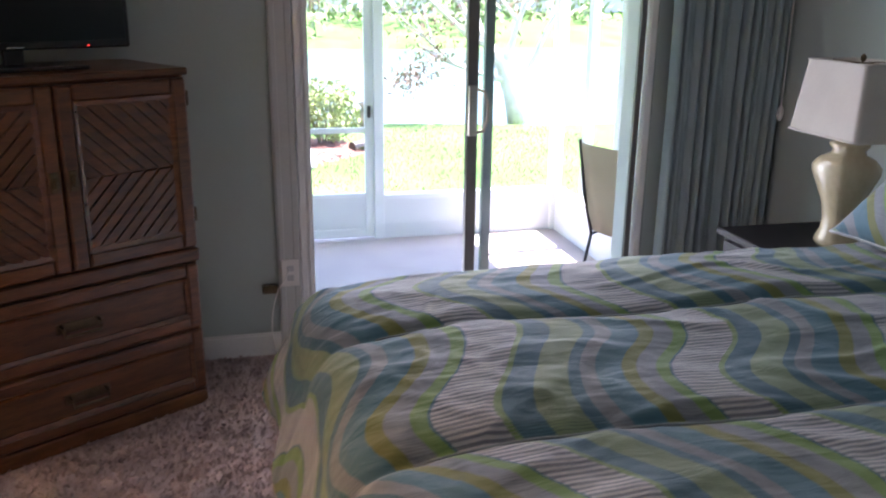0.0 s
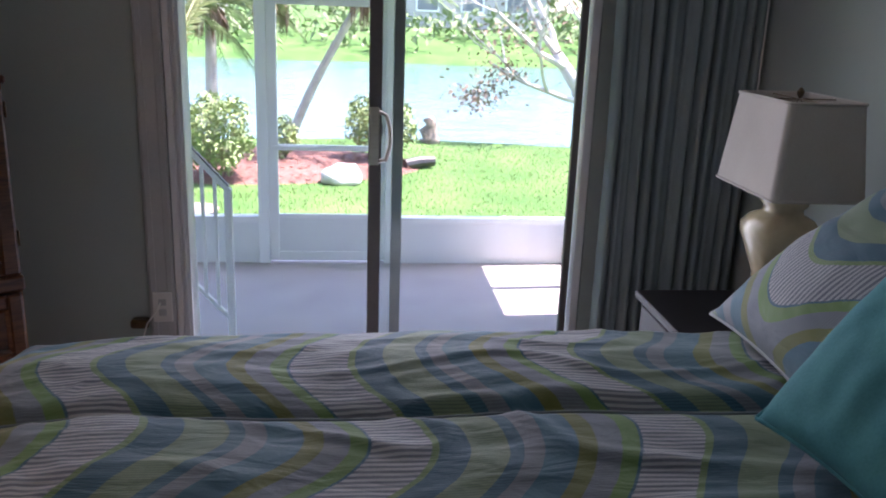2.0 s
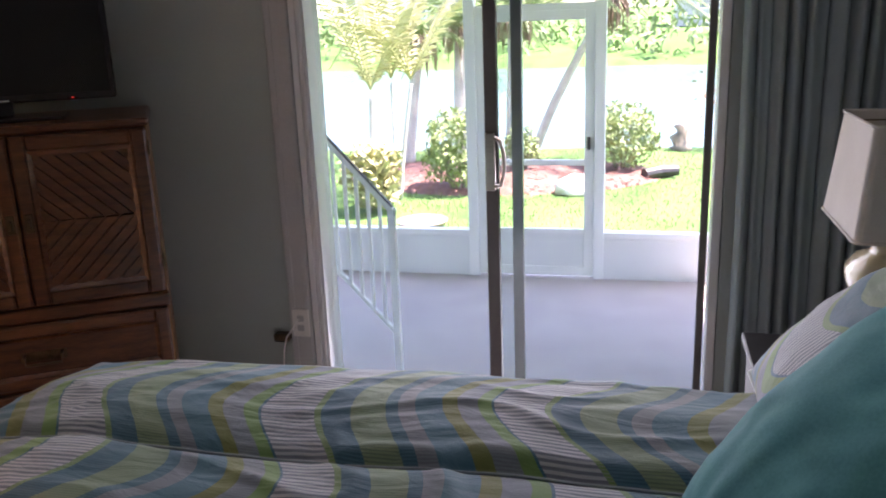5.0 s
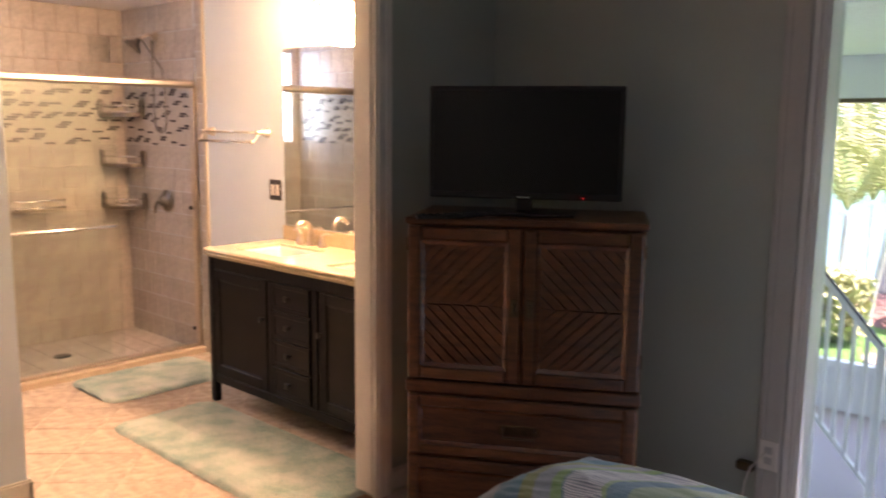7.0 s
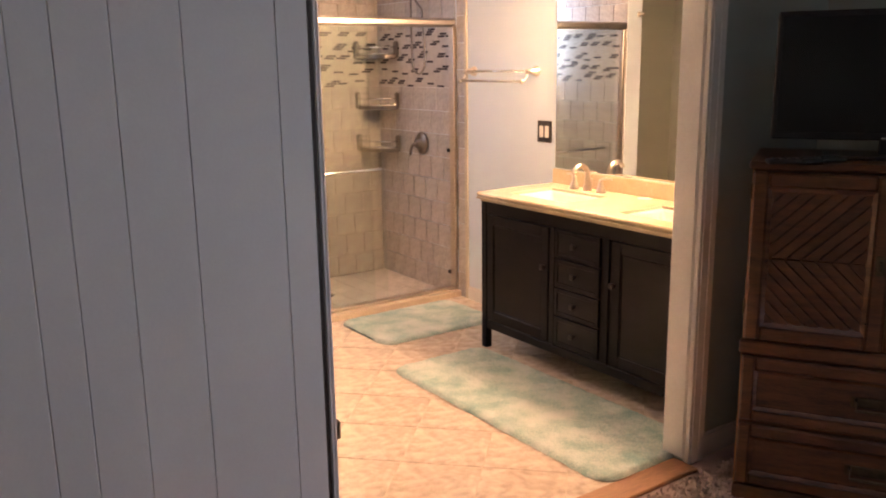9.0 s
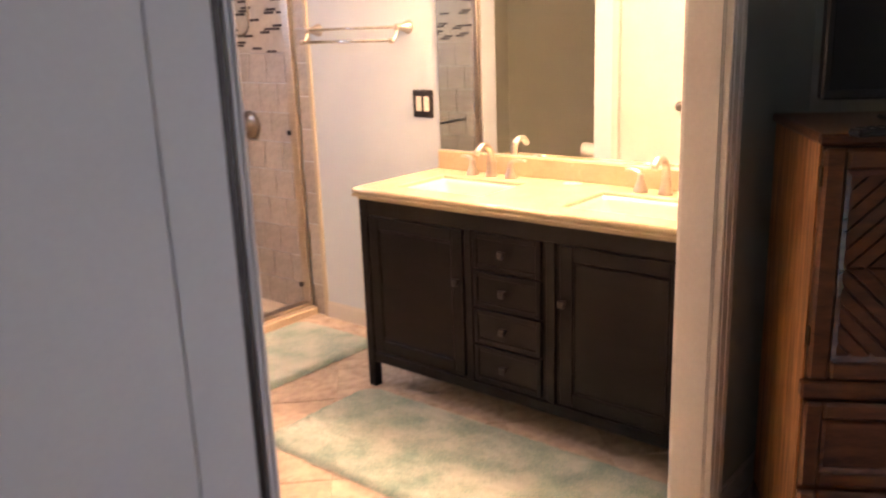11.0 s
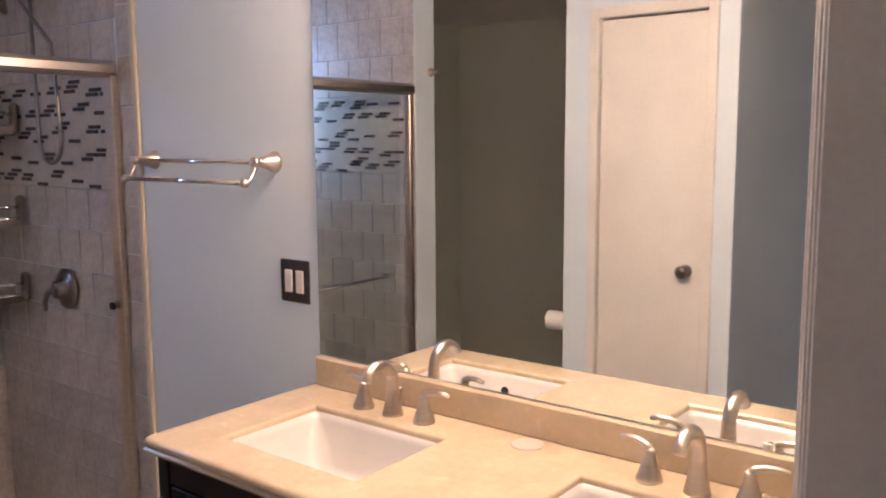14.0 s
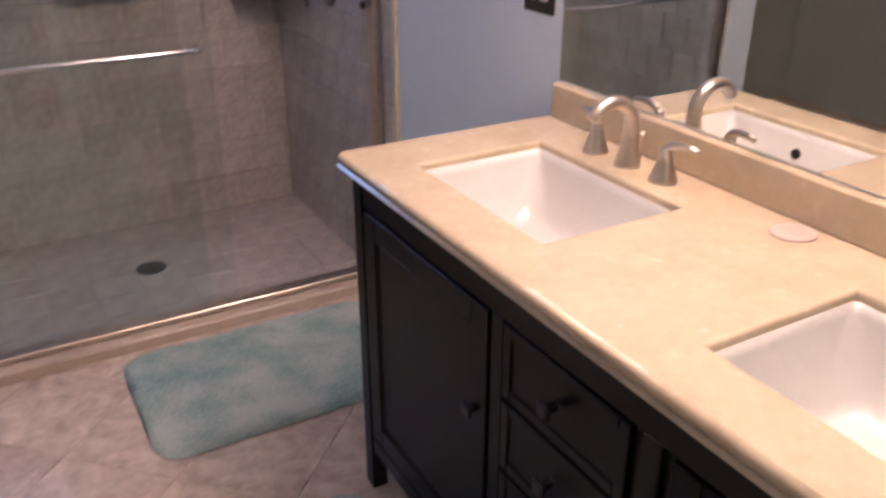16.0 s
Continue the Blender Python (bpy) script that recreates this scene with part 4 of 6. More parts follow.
for i in range(5):
    for j in range(3):
        if j == 1 and i in (1, 3):
            for (a, b) in (((i, j), (i + 1, j)), ((i + 1, j), (i + 1, j + 1)), ((i + 1, j + 1), (i, j + 1)), ((i, j + 1), (i, j))):
                bm.faces.new((top[a], top[b], bot[b], bot[a]))
            continue
        q = ((i, j), (i + 1, j), (i + 1, j + 1), (i, j + 1))
        bm.faces.new([top[k] for k in q])
        bm.faces.new([bot[k] for k in q[::-1]])
edge = [(i, 0) for i in range(6)] + [(5, j) for j in (1, 2, 3)] + [(i, 3) for i in (4, 3, 2, 1, 0)] + [(0, j) for j in (2, 1)]
for a, b in zip(edge, edge[1:] + edge[:1]):
    bm.faces.new((top[a], top[b], bot[b], bot[a]))
bmesh.ops.bevel(bm, geom=[e for e in bm.edges if all(v.co.z > CZ1 - 0.001 for v in e.verts) and not (len(e.link_faces) == 2 and all(abs(f.normal.z) > 0.9 for f in e.link_faces)) and len(e.link_faces) == 2 and any(abs(f.calc_center_median().z - CZ1) > 0.001 for f in e.link_faces)], offset=0.007, segments=3, affect="EDGES", profile=0.5)
part("slab", local(bm, ct), STONE, ct)
bm = B()
tube(bm, [(CX0, CY1 - 0.002, CZ1 - 0.0125), (CX0, CY0 + 0.012, CZ1 - 0.0125), (CX0 + 0.0035, CY0 + 0.0035, CZ1 - 0.0125), (CX0 + 0.012, CY0, CZ1 - 0.0125), (CX1, CY0, CZ1 - 0.0125)], 0.0122, 14)
part("bullnose", local(bm, ct), STONE, ct, "rounded polished front edge", True)
part("lower_edge", local(boxes((CX0 + 0.008, CX1, CY0 + 0.008, CY0 + 0.03, CZ0 - 0.012, CZ0 + 0.001), (CX0 + 0.008, CX0 + 0.03, CY0 + 0.03, CY1, CZ0 - 0.012, CZ0 + 0.001), r=0.004), ct), STONE, ct, "ogee lower edge")
part("bead_line", local(boxes((CX0 - 0.009, CX1, CY0 - 0.009, CY0 + 0.02, CZ0 + 0.001, CZ0 + 0.012), (CX0 - 0.009, CX0 + 0.02, CY0 + 0.02, CY1, CZ0 + 0.002, CZ0 + 0.012), r=0.004), ct), STONE, ct)
part("backsplash", local(boxes((-2.115, CX1, 4.032, 4.0545, CZ1 - 0.001, 0.962), r=0.004), ct), STONE, ct, "cream marble backsplash")


def basin(x0, x1, y0, y1):
    e = thing("sink_basin", (x0 + x1) / 2, (y0 + y1) / 2, 0.866, "white rectangular undermount sink basin", "sink", "sinks of the vanity")
    w, h = (x1 - x0) / 2 - 0.002, (y1 - y0) / 2 - 0.002
    bm = B()
    prev = None
    for k, (s, z, r) in enumerate(((1.0, -0.001, 0.012), (0.985, -0.02, 0.02), (0.9, -0.075, 0.05), (0.8, -0.12, 0.06), (0.66, -0.138, 0.06))):
        ring = [bm.verts.new(p) for p in rect_ring(w * (s if k < 4 else 0.7), h * s, z, r * 0.9, 4)]
        if prev:
            for a in range(len(ring)):
                b = (a + 1) % len(ring)
                bm.faces.new((prev[a], prev[b], ring[b], ring[a]))
        prev = ring
    bm.faces.new(prev)
    bowl = part("bowl", bm, PORCELAIN, e, "", True)
    so = bowl.modifiers.new("thickness", "SOLIDIFY")
    so.thickness, so.offset = 0.008, 1
    bm = B()
    lathe(bm, [(0.024, -0.1385), (0.024, -0.134), (0.018, -0.133), (0.004, -0.1335)], n=16)
    part("drain", bm, NICKEL, e)
    bm = B()
    tube(bm, [(0, -h * 0.93, -0.05), (0, -h * 0.9, -0.05)], 0.012, 12)
    part("overflow", bm, NIGHT, e)
    return e


basin(*S1, *SY)
basin(*S2, *SY)


def faucet_set(x):
    e = thing("faucet", x, 3.965, 0.88, "brushed nickel arched faucet with two lever handles", "faucet", "faucets of the vanity")
    bm = B()
    pts, rad = [], []
    for z in (0.0, 0.008, 0.03, 0.06, 0.085):
        pts.append((0, 0, z))
        rad.append({0.0: 0.027, 0.008: 0.025, 0.03: 0.02, 0.06: 0.0165, 0.085: 0.015}[z])
    for k in range(1, 10):
        t = radians(180 * k / 9 * 0.86)
        pts.append((0, -0.052 + 0.052 * math.cos(t), 0.085 + 0.052 * math.sin(t)))
        rad.append(0.015 - 0.0002 * k)
    tube(bm, pts, rad, 14)
    part("spout", bm, NICKEL, e, "", True)
    bm = B()
    tube(bm, [(0, 0.03, 0.0), (0, 0.03, 0.055)], 0.003, 8)
    lathe(bm, [(0.003, 0.052), (0.006, 0.057), (0.006, 0.063), (0.002, 0.066)], (0, 0.03), 10)
    part("pull_rod", bm, NICKEL, e)
    for s in (-1, 1):
        bm = B()
        lathe(bm, [(0.0275, 0), (0.027, 0.006), (0.02, 0.024), (0.014, 0.044), (0.0115, 0.058), (0.0125, 0.064), (0.005, 0.069)], (s * 0.1, 0.0), 18)
        hd = part("handle", bm, NICKEL, e, "", True)
        bm = B()
        tube(bm, [(s * 0.1, 0.0, 0.064), (s * 0.108, 0.002, 0.071), (s * 0.126, 0.006, 0.077), (s * 0.15, 0.01, 0.078), (s * 0.168, 0.012, 0.075)], [0.009, 0.0085, 0.007, 0.006, 0.005], 10)
        part("lever", bm, NICKEL, hd, "", True)
    return e


f1 = faucet_set(-1.765)
copy_thing(f1, pose(-0.978, 3.965, 0.88))
bm = B()
lathe(bm, [(0.035, 0.0), (0.038, 0.001), (0.038, 0.0025), (0.036, 0.0034), (0.028, 0.002), (0.005, 0.0018)], n=24)
sp = thing("soap_dish", -1.38, 3.985, 0.88, "small pale pink soap dish on the countertop", "soap dish")
part("dish", bm, SOAP, sp, "", True)

mir = thing("wall_mirror", -1.37, W, 0.966, "large frameless mirror above the vanity", "mirror")
part("glass", boxes((-0.74, 0.735, -0.006, -0.001, 0, 1.024)), MIRROR, mir)
for px in (-0.5, 0.5):
    part("clip", boxes((px - 0.012, px + 0.012, -0.009, -0.0062, -0.003, 0.012), r=0.001), CHROME, mir)

# ---- vanity light ----
vl = thing("vanity_light", -1.37, W, 2.185, "lit vanity light with three frosted glass shades", "wall lamp")
bm = boxes((-0.12, 0.12, -0.03, -0.001, -0.05, 0.06), r=0.008)
part("back_plate", bm, NICKEL, vl)
bm = B()
tube(bm, [(-0.36, -0.1, 0.02), (-0.25, -0.1, 0.05), (-0.12, -0.1, 0.02), (0, -0.1, 0.05), (0.12, -0.1, 0.02), (0.25, -0.1, 0.05), (0.36, -0.1, 0.02)], 0.008, 10)
tube(bm, [(0, -0.02, 0.02), (0, -0.1, 0.05)], 0.008, 8)
part("arm", bm, NICKEL, vl, "curved nickel arm", True)
for sx in (-0.27, 0.0, 0.27):
    bm = B()
    lathe(bm, [(0.02, 0.045), (0.025, 0.02), (0.02, -0.02)], (sx, -0.1), 14)
    cup = part("socket", bm, NICKEL, vl)
    bm = B()
    lathe(bm, [(0.03, -0.015), (0.055, -0.03), (0.075, -0.08), (0.085, -0.14), (0.092, -0.19), (0.06, -0.195)], (sx, -0.1), 24)
    part("glass_shade", bm, LAMP_GLASS, vl, "glowing frosted glass shade", True)

# ---- towel bar, switch ----
tb = thing("towel_bar", -2.58, W, 1.48, "double brushed nickel towel bar on the wall", "towel bar")
for sx in (-0.297, 0.297):
    bm = B()
    lathe(bm, [(0.031, 0), (0.03, 0.006), (0.024, 0.02), (0.017, 0.04), (0.0125, 0.06), (0.012, 0.068), (0.015, 0.072), (0.0155, 0.078), (0.005, 0.082)], n=20)
    bmesh.ops.transform(bm, matrix=pose(sx, 0, 0.026, 90, 0, 0), verts=bm.verts)
    bk = part("bracket", bm, NICKEL, tb, "flared bell-shaped post", True)
    bm = B()
    tube(bm, [(sx, -0.068, 0.024), (sx, -0.078, 0.0), (sx, -0.09, -0.02), (sx, -0.103, -0.03), (sx, -0.112, -0.03)], [0.006, 0.006, 0.0055, 0.006, 0.007], 8)
    lathe(bm, [(0.004, -0.044), (0.012, -0.038), (0.0145, -0.03), (0.012, -0.022), (0.004, -0.017)], (sx, -0.112), 12)
    part("drop_arm", bm, NICKEL, bk, "", True)
for yy, zz in ((-0.068, 0.027), (-0.112, -0.03)):
    bm = B()
    tube(bm, [(-0.315, yy, zz), (0.297, yy, zz)], 0.0075, 10)
    part("bar", bm, CHROME, tb, "", True)

sw = thing("light_switch", -2.207, W, 1.165, "double rocker switch with a dark bronze plate", "light switch")
part("plate", boxes((-0.06, 0.06, -0.006, -0.001, -0.062, 0.062), r=0.003), DARK_METAL, sw)
for sx in (-0.023, 0.023):
    part("rocker", boxes((sx - 0.016, sx + 0.016, -0.01, -0.006, -0.033, 0.033), r=0.002), PLASTIC, sw, "white rocker")

# ---- shower ----
show = thing("shower_enclosure", -3.1, 3.25, 0, "framed sliding glass shower doors, half open", "shower door")


def sb(*dims, r=0.0):
    return local(boxes(*dims, r=r), show)


part("header", sb((-3.14, -3.06, 2.45, W - 0.002, 1.785, 1.838), r=0.014), NICKEL, show)
part("jamb", sb((-3.118, -3.062, W - 0.03, W - 0.009, 0.045, 1.79), r=0.003), NICKEL, show)
part("jamb", sb((-3.12, -3.085, 2.452, 2.478, 0.045, 1.79), r=0.003), NICKEL, show)
part("track", sb((-3.13, -3.075, 2.452, W - 0.009, 0.04, 0.062), r=0.003), NICKEL, show)
for y0, y1, xx in ((2.49, 3.42, -3.118), (2.56, 3.5, -3.092)):
    g = part("pane", sb((xx, xx + 0.007, y0, y1, 0.062, 1.79)), SHOWER_GLASS, show, "clear glass panel")
    g.visible_shadow = False
bm = B()
tube(bm, [(-3.09, 3.46, 0.92), (-3.05, 3.46, 0.92), (-3.045, 3.44, 0.92), (-3.045, 2.7, 0.92), (-3.05, 2.68, 0.92), (-3.09, 2.68, 0.92)], 0.009, 10)
part("handle_bar", local(bm, show), CHROME, show, "chrome towel bar", True)
for zz in (0.15, 0.98):
    part("bumper", sb((-3.125, -3.1, W - 0.05, W - 0.035, zz, zz + 0.025), r=0.004), NIGHT, show)
struct("shower_curb", boxes((-3.16, -3.03, 2.44, W - 0.001, -0.008, 0.04), r=0.006), surface("cream_curb", (0.42, 0.35, 0.27), (0.56, 0.48, 0.38), 0.35, 5, 50, 0.05), "low cream stone curb of the shower", "curb")


def corner_basket(z):
    e = thing("shower_shelf", -4.035, 4.035, z, "curved metal corner shelf in the shower", "shower shelf", "shelves in the shower corner")
    arc = [(0.02 + 0.26 * math.cos(radians(a)) ** 0.8 if a < 90 else 0.02, -0.02 - 0.165 * (math.sin(radians(a)) ** 0.8 if a > 0 else 0), 0) for a in range(0, 91, 10)]
    for zz, rr in ((0.0, 0.006), (0.045, 0.006)):
        bm = B()
        tube(bm, [(x, y, zz) for x, y, _ in arc], rr, 8)
        part("rail", bm, CHROME, e, "", True)
    bm = B()
    vsx = [bm.verts.new((x, y, -0.004)) for x, y, _ in arc] + [bm.verts.new((0.01, -0.01, -0.004))]
    bm.faces.new(vsx)
    ext = bmesh.ops.extrude_face_region(bm, geom=bm.faces[:])
    bmesh.ops.translate(bm, vec=(0, 0, -0.028), verts=[v for v in ext["geom"] if isinstance(v, bmesh.types.BMVert)])
    part("tray", bm, DARK_NICKEL, e)
    part("bracket", boxes((0.254, 0.29, -0.024, 0.004, -0.03, 0.09), r=0.01), DARK_NICKEL, e)
    part("bracket", boxes((-0.004, 0.024, -0.2, -0.158, -0.03, 0.09), r=0.01), DARK_NICKEL, e)
    return e


for z in (1.63, 1.27, 0.965):
    corner_basket(z)
wb = thing("wall_basket", -4.035, 3.38, 0.97, "wire soap basket on the shower wall", "soap basket")
for zz in (0.0, 0.05):
    bm = B()
    tube(bm, [(0.0, 0.17, zz), (0.09, 0.16, zz), (0.1, 0.14, zz), (0.1, -0.14, zz), (0.09, -0.16, zz), (0.0, -0.17, zz)], 0.006, 8)
    part("rail", bm, CHROME, wb, "", True)
part("tray", boxes((0.002, 0.095, -0.16, 0.16, -0.02, -0.006), r=0.004), NICKEL, wb)

vv = thing("shower_valve", -3.468, 4.04, 1.015, "round nickel shower valve with a lever", "shower valve")
bm = B()
lathe(bm, [(0.078, 0), (0.078, 0.006), (0.06, 0.014), (0.035, 0.018), (0.033, 0.05), (0.02, 0.056)], n=28)
bmesh.ops.transform(bm, matrix=pose(0, 0, 0, 90, 0, 0), verts=bm.verts)
part("plate", bm, DARK_NICKEL, vv, "", True)
bm = B()
tube(bm, [(0.01, -0.055, 0.0), (-0.03, -0.06, -0.01), (-0.06, -0.058, -0.045), (-0.068, -0.055, -0.085)], [0.014, 0.012, 0.01, 0.008], 10)
part("lever", bm, DARK_NICKEL, vv, "", True)

sh = thing("hand_shower", -3.55, 4.04, 2.15, "nickel shower head with a looped metal hose", "shower head")
bm = B()
lathe(bm, [(0.035, 0), (0.03, 0.01), (0.012, 0.014)], n=16)
bmesh.ops.transform(bm, matrix=pose(0, 0, 0, 90, 0, 0), verts=bm.verts)
tube(bm, [(0, 0, 0), (0, -0.06, 0.005), (0, -0.11, -0.03)], 0.011, 10)
part("arm", bm, NICKEL, sh, "", True)
bm = B()
lathe(bm, [(0.016, 0.07), (0.024, 0.04), (0.062, 0.006), (0.066, -0.008), (0.055, -0.014)], n=20)
bmesh.ops.transform(bm, matrix=pose(-0.03, -0.15, -0.08, -35, 20, 0), verts=bm.verts)
part("head", bm, DARK_NICKEL, sh, "", True)
bm = B()
# the hose hangs in a narrow loop and climbs back to the arm
hx0, hx1, hz = 0.084, 0.239, -0.660
loop = [(hx0, -0.07, hz + 0.62), (hx0 - 0.004, -0.07, hz + 0.35), (hx0 + 0.002, -0.07, hz + 0.12)]
loop += [((hx0 + hx1) / 2 - (hx1 - hx0) / 2 * math.cos(math.pi * k / 8), -0.07, hz + 0.08 - 0.08 * math.sin(math.pi * k / 8)) for k in range(9)]
loop += [(hx1 - 0.004, -0.07, hz + 0.2), (hx1 - 0.03, -0.07, hz + 0.42), (0.012, -0.1, -0.04), (0, -0.11, -0.03)]
tube(bm, loop, 0.0075, 8)
part("hose", bm, DARK_NICKEL, sh, "flexible metal hose", True)

# unseen window, added to account for bluish daylight in the shower
sw2 = thing("window_1", -4.2, 2.66, 1.785, "small white framed window assumed in the shower wall, out of view", "window", kind="structure")
part("window_frame", frame_bars(B(), -0.14, 0.14, -0.385, 0.385, 0.02, -0.02, 0.02, 0.002), ALU_W, sw2).matrix_local = pose(0.02, 0, 0, 0, 0, 90)
wp = part("pane", boxes((-0.122, 0.122, -0.003, 0.003, -0.367, 0.367)), GLASS, sw2, "clear glass pane")
wp.matrix_local = pose(0.02, 0, 0, 0, 0, 90)
wp.visible_shadow = False

# ---- linen closet door, toilet alcove ----
cd = thing("door_2", -1.915, 2.29, 0, "narrow white linen closet door, closed", "door", kind="structure")
part("leaf", boxes((-0.238, 0.238, -0.045, -0.012, 0.01, 2.074), r=0.002), TRIM, cd)
part("casing", boxes((-0.284, -0.242, -0.05, 0.014, 0, 2.126), (0.242, 0.284, -0.05, 0.014, 0, 2.126), (-0.242, 0.242, -0.05, 0.014, 2.082, 2.126), r=0.003), TRIM, cd)
bm = B()
lathe(bm, [(0.026, 0), (0.024, 0.006), (0.01, 0.012), (0.01, 0.03), (0.026, 0.042), (0.028, 0.055), (0.018, 0.064), (0.004, 0.066)], n=20)
bmesh.ops.transform(bm, matrix=pose(0.17, -0.012, 1.01, -90, 0, 0), verts=bm.verts)
part("knob", bm, DARK_NICKEL, cd, "round dark metal knob", True)
for zz in (0.25, 1.75):
    part("hinge", boxes((-0.245, -0.235, -0.012, -0.004, zz, zz + 0.08), r=0.002), NICKEL, cd)

hk = thing("robe_hook", -3.08, 2.32, 1.9, "small nickel robe hook on a wall end", "hook")
bm = B()
lathe(bm, [(0.022, 0), (0.02, 0.006), (0.008, 0.012), (0.008, 0.035), (0.016, 0.045), (0.004, 0.05)], n=14)
bmesh.ops.transform(bm, matrix=pose(0, 0, 0, 0, 90, 0), verts=bm.verts)
part("peg", bm, NICKEL, hk, "", True)
tp = thing("toilet_paper_holder", -2.325, 2.2, 0.7, "toilet paper roll on a wall holder", "toilet paper")
bm = B()
tube(bm, [(-0.125, 0, 0), (-0.025, 0, 0)], 0.045, 20)
part("roll", bm, PAPER, tp, "white paper roll")
bm = B()
tube(bm, [(-0.001, 0.0, 0.0), (-0.15, 0.0, 0.0)], 0.009, 8)
part("arm", bm, DARK_NICKEL, tp)
pg = thing("robe_hook", -2.325, 2.2, 0.97, "small dark metal hook beside the closet", "hook")
bm = B()
lathe(bm, [(0.02, 0), (0.018, 0.005), (0.007, 0.01), (0.007, 0.04), (0.013, 0.048), (0.004, 0.052)], n=14)
bmesh.ops.transform(bm, matrix=pose(0, 0, 0, 0, -90, 0), verts=bm.verts)
part("peg", bm, DARK_NICKEL, pg, "", True)
tl = thing("toilet", -2.72, 1.25, 0, "white toilet in a dim alcove", "toilet")
part("tank", boxes((-0.2, 0.2, -0.54, -0.36, 0.36, 0.74), r=0.02), PORCELAIN, tl)
part("tank_lid", boxes((-0.21, 0.21, -0.55, -0.35, 0.74, 0.775), r=0.01), PORCELAIN, tl)
bm = B()
rings = []
for s, z in ((0.55, 0.0), (0.52, 0.12), (0.7, 0.24), (0.95, 0.34), (1.0, 0.385)):
    rings.append([bm.verts.new((0.185 * s * math.cos(2 * math.pi * k / 28), -0.1 + 0.27 * s * math.sin(2 * math.pi * k / 28), z)) for k in range(28)])
for r0, r1 in zip(rings, rings[1:]):
    for k in range(28):
        bm.faces.new((r0[k], r0[(k + 1) % 28], r1[(k + 1) % 28], r1[k]))
bm.faces.new(rings[0][::-1])
bm.faces.new(rings[-1])
part("bowl", bm, PORCELAIN, tl, "", True)
bm = B()
lathe(bm, [(0.19, 0.386), (0.195, 0.395), (0.19, 0.41), (0.05, 0.413)], n=28)
bmesh.ops.transform(bm, matrix=Matrix.Translation((0, -0.1, 0)) @ Matrix.Diagonal((1, 1.42, 1, 1)), verts=bm.verts)
part("seat_lid", bm, PORCELAIN, tl, "closed white lid", True)
part("flush_lever", boxes((-0.17, -0.1, -0.36, -0.345, 0.66, 0.68), r=0.004), CHROME, tl)

# ---- bath mats ----
def bath_mat(x, y, w, d, rz, seed, label):
    e = thing("bath_mat", x, y, 0, label, "bath mat", "bath mats", rz)
    bm = B()
    nx, ny = int(w / 0.012), int(d / 0.012)
    g = []
    for i in range(nx + 1):
        row = []
        for j in range(ny + 1):
            a, b = (i / nx - 0.5) * w, (j / ny - 0.5) * d
            r = 0.09
            ex, ey = max(abs(a) - (w / 2 - r), 0), max(abs(b) - (d / 2 - r), 0)
            if math.hypot(ex, ey) > r:
                k = r / math.hypot(ex, ey)
                a = math.copysign(w / 2 - r + ex * k, a)
                b = math.copysign(d / 2 - r + ey * k, b)
                ex, ey = ex * k, ey * k
            edge = min(1.0, max(0.0, (r - math.hypot(ex, ey)) / 0.025))
            a += 0.006 * noise.noise(Vector((a * 25, b * 25, seed)))
            b += 0.006 * noise.noise(Vector((a * 25, b * 25, seed + 5)))
            h = 0.004 + 0.018 * math.sqrt(edge) + (0.005 * noise.noise(Vector((a * 45, b * 45, seed))) + 0.004 * noise.noise(Vector((a * 130, b * 130, seed)))) * edge
            row.append(bm.verts.new((a, b, h)))
        g.append(row)
    for i in range(nx):
        for j in range(ny):
            bm.faces.new((g[i][j], g[i + 1][j], g[i + 1][j + 1], g[i][j + 1]))
    part("plush_surface", bm, RUG, e, "mottled seafoam plush pile", True)
    return e


bath_mat(-1.335, 3.2, 1.53, 0.6, 0, 3, "long seafoam plush bath mat in front of the vanity")
bath_mat(-2.71, 3.49, 0.56, 0.83, 0, 8, "seafoam plush bath mat in front of the shower")

bm = B()
lathe(bm, [(0.055, 0.0), (0.055, 0.004), (0.045, 0.006), (0.01, 0.005)], n=20)
dn = thing("floor_drain", -3.6, 3.31, 0.004, "round dark metal shower drain", "drain")
part("grate", bm, DARK_METAL, dn)

# ---- screened patio ----
PZ = -0.6
YS = 7.73
struct("patio_floor", boxes((-3.0, 3.6, 4.25, YS + 0.12, PZ - 0.1, PZ)), PATIO, "grey painted concrete patio floor", "floor")
struct("house_wall_outside", boxes((-4.3, 0.885, 4.25, 4.35, PZ - 0.1, 2.5), (2.42, 3.6, 4.25, 4.35, PZ - 0.1, 2.5), (0.885, 2.42, 4.25, 4.35, PZ - 0.1, -0.01), (0.885, 2.42, 4.25, 4.35, 2.05, 2.5)), WHITE_WALL, "white stucco outer wall of the house", "wall")
struct("patio_ceiling", (lambda bm: [box(bm, -3.0, 3.75, 4.35 + 0.12 * i, 4.35 + 0.12 * i + 0.105, 2.1, 2.13) for i in range(31)] and box(bm, -3.0, 3.75, 4.35, 8.05, 2.12, 2.2))(B()), ALU_W, "white ribbed metal patio ceiling", "ceiling")
screen = thing("screen_enclosure", 1.3, YS, PZ, "white framed screen wall with a low panelled base", "screen wall", kind="structure")


def lb(*dims, r=0.0):
    return local(boxes(*dims, r=r), screen)


part("kneewall", lb((-3.0, 0.79, YS, YS + 0.06, PZ, -0.26)), WHITE_WALL, screen, "low white wall panel")
part("kneewall", lb((1.87, 3.4, YS, YS + 0.06, PZ, -0.26)), WHITE_WALL, screen, "low white wall panel")
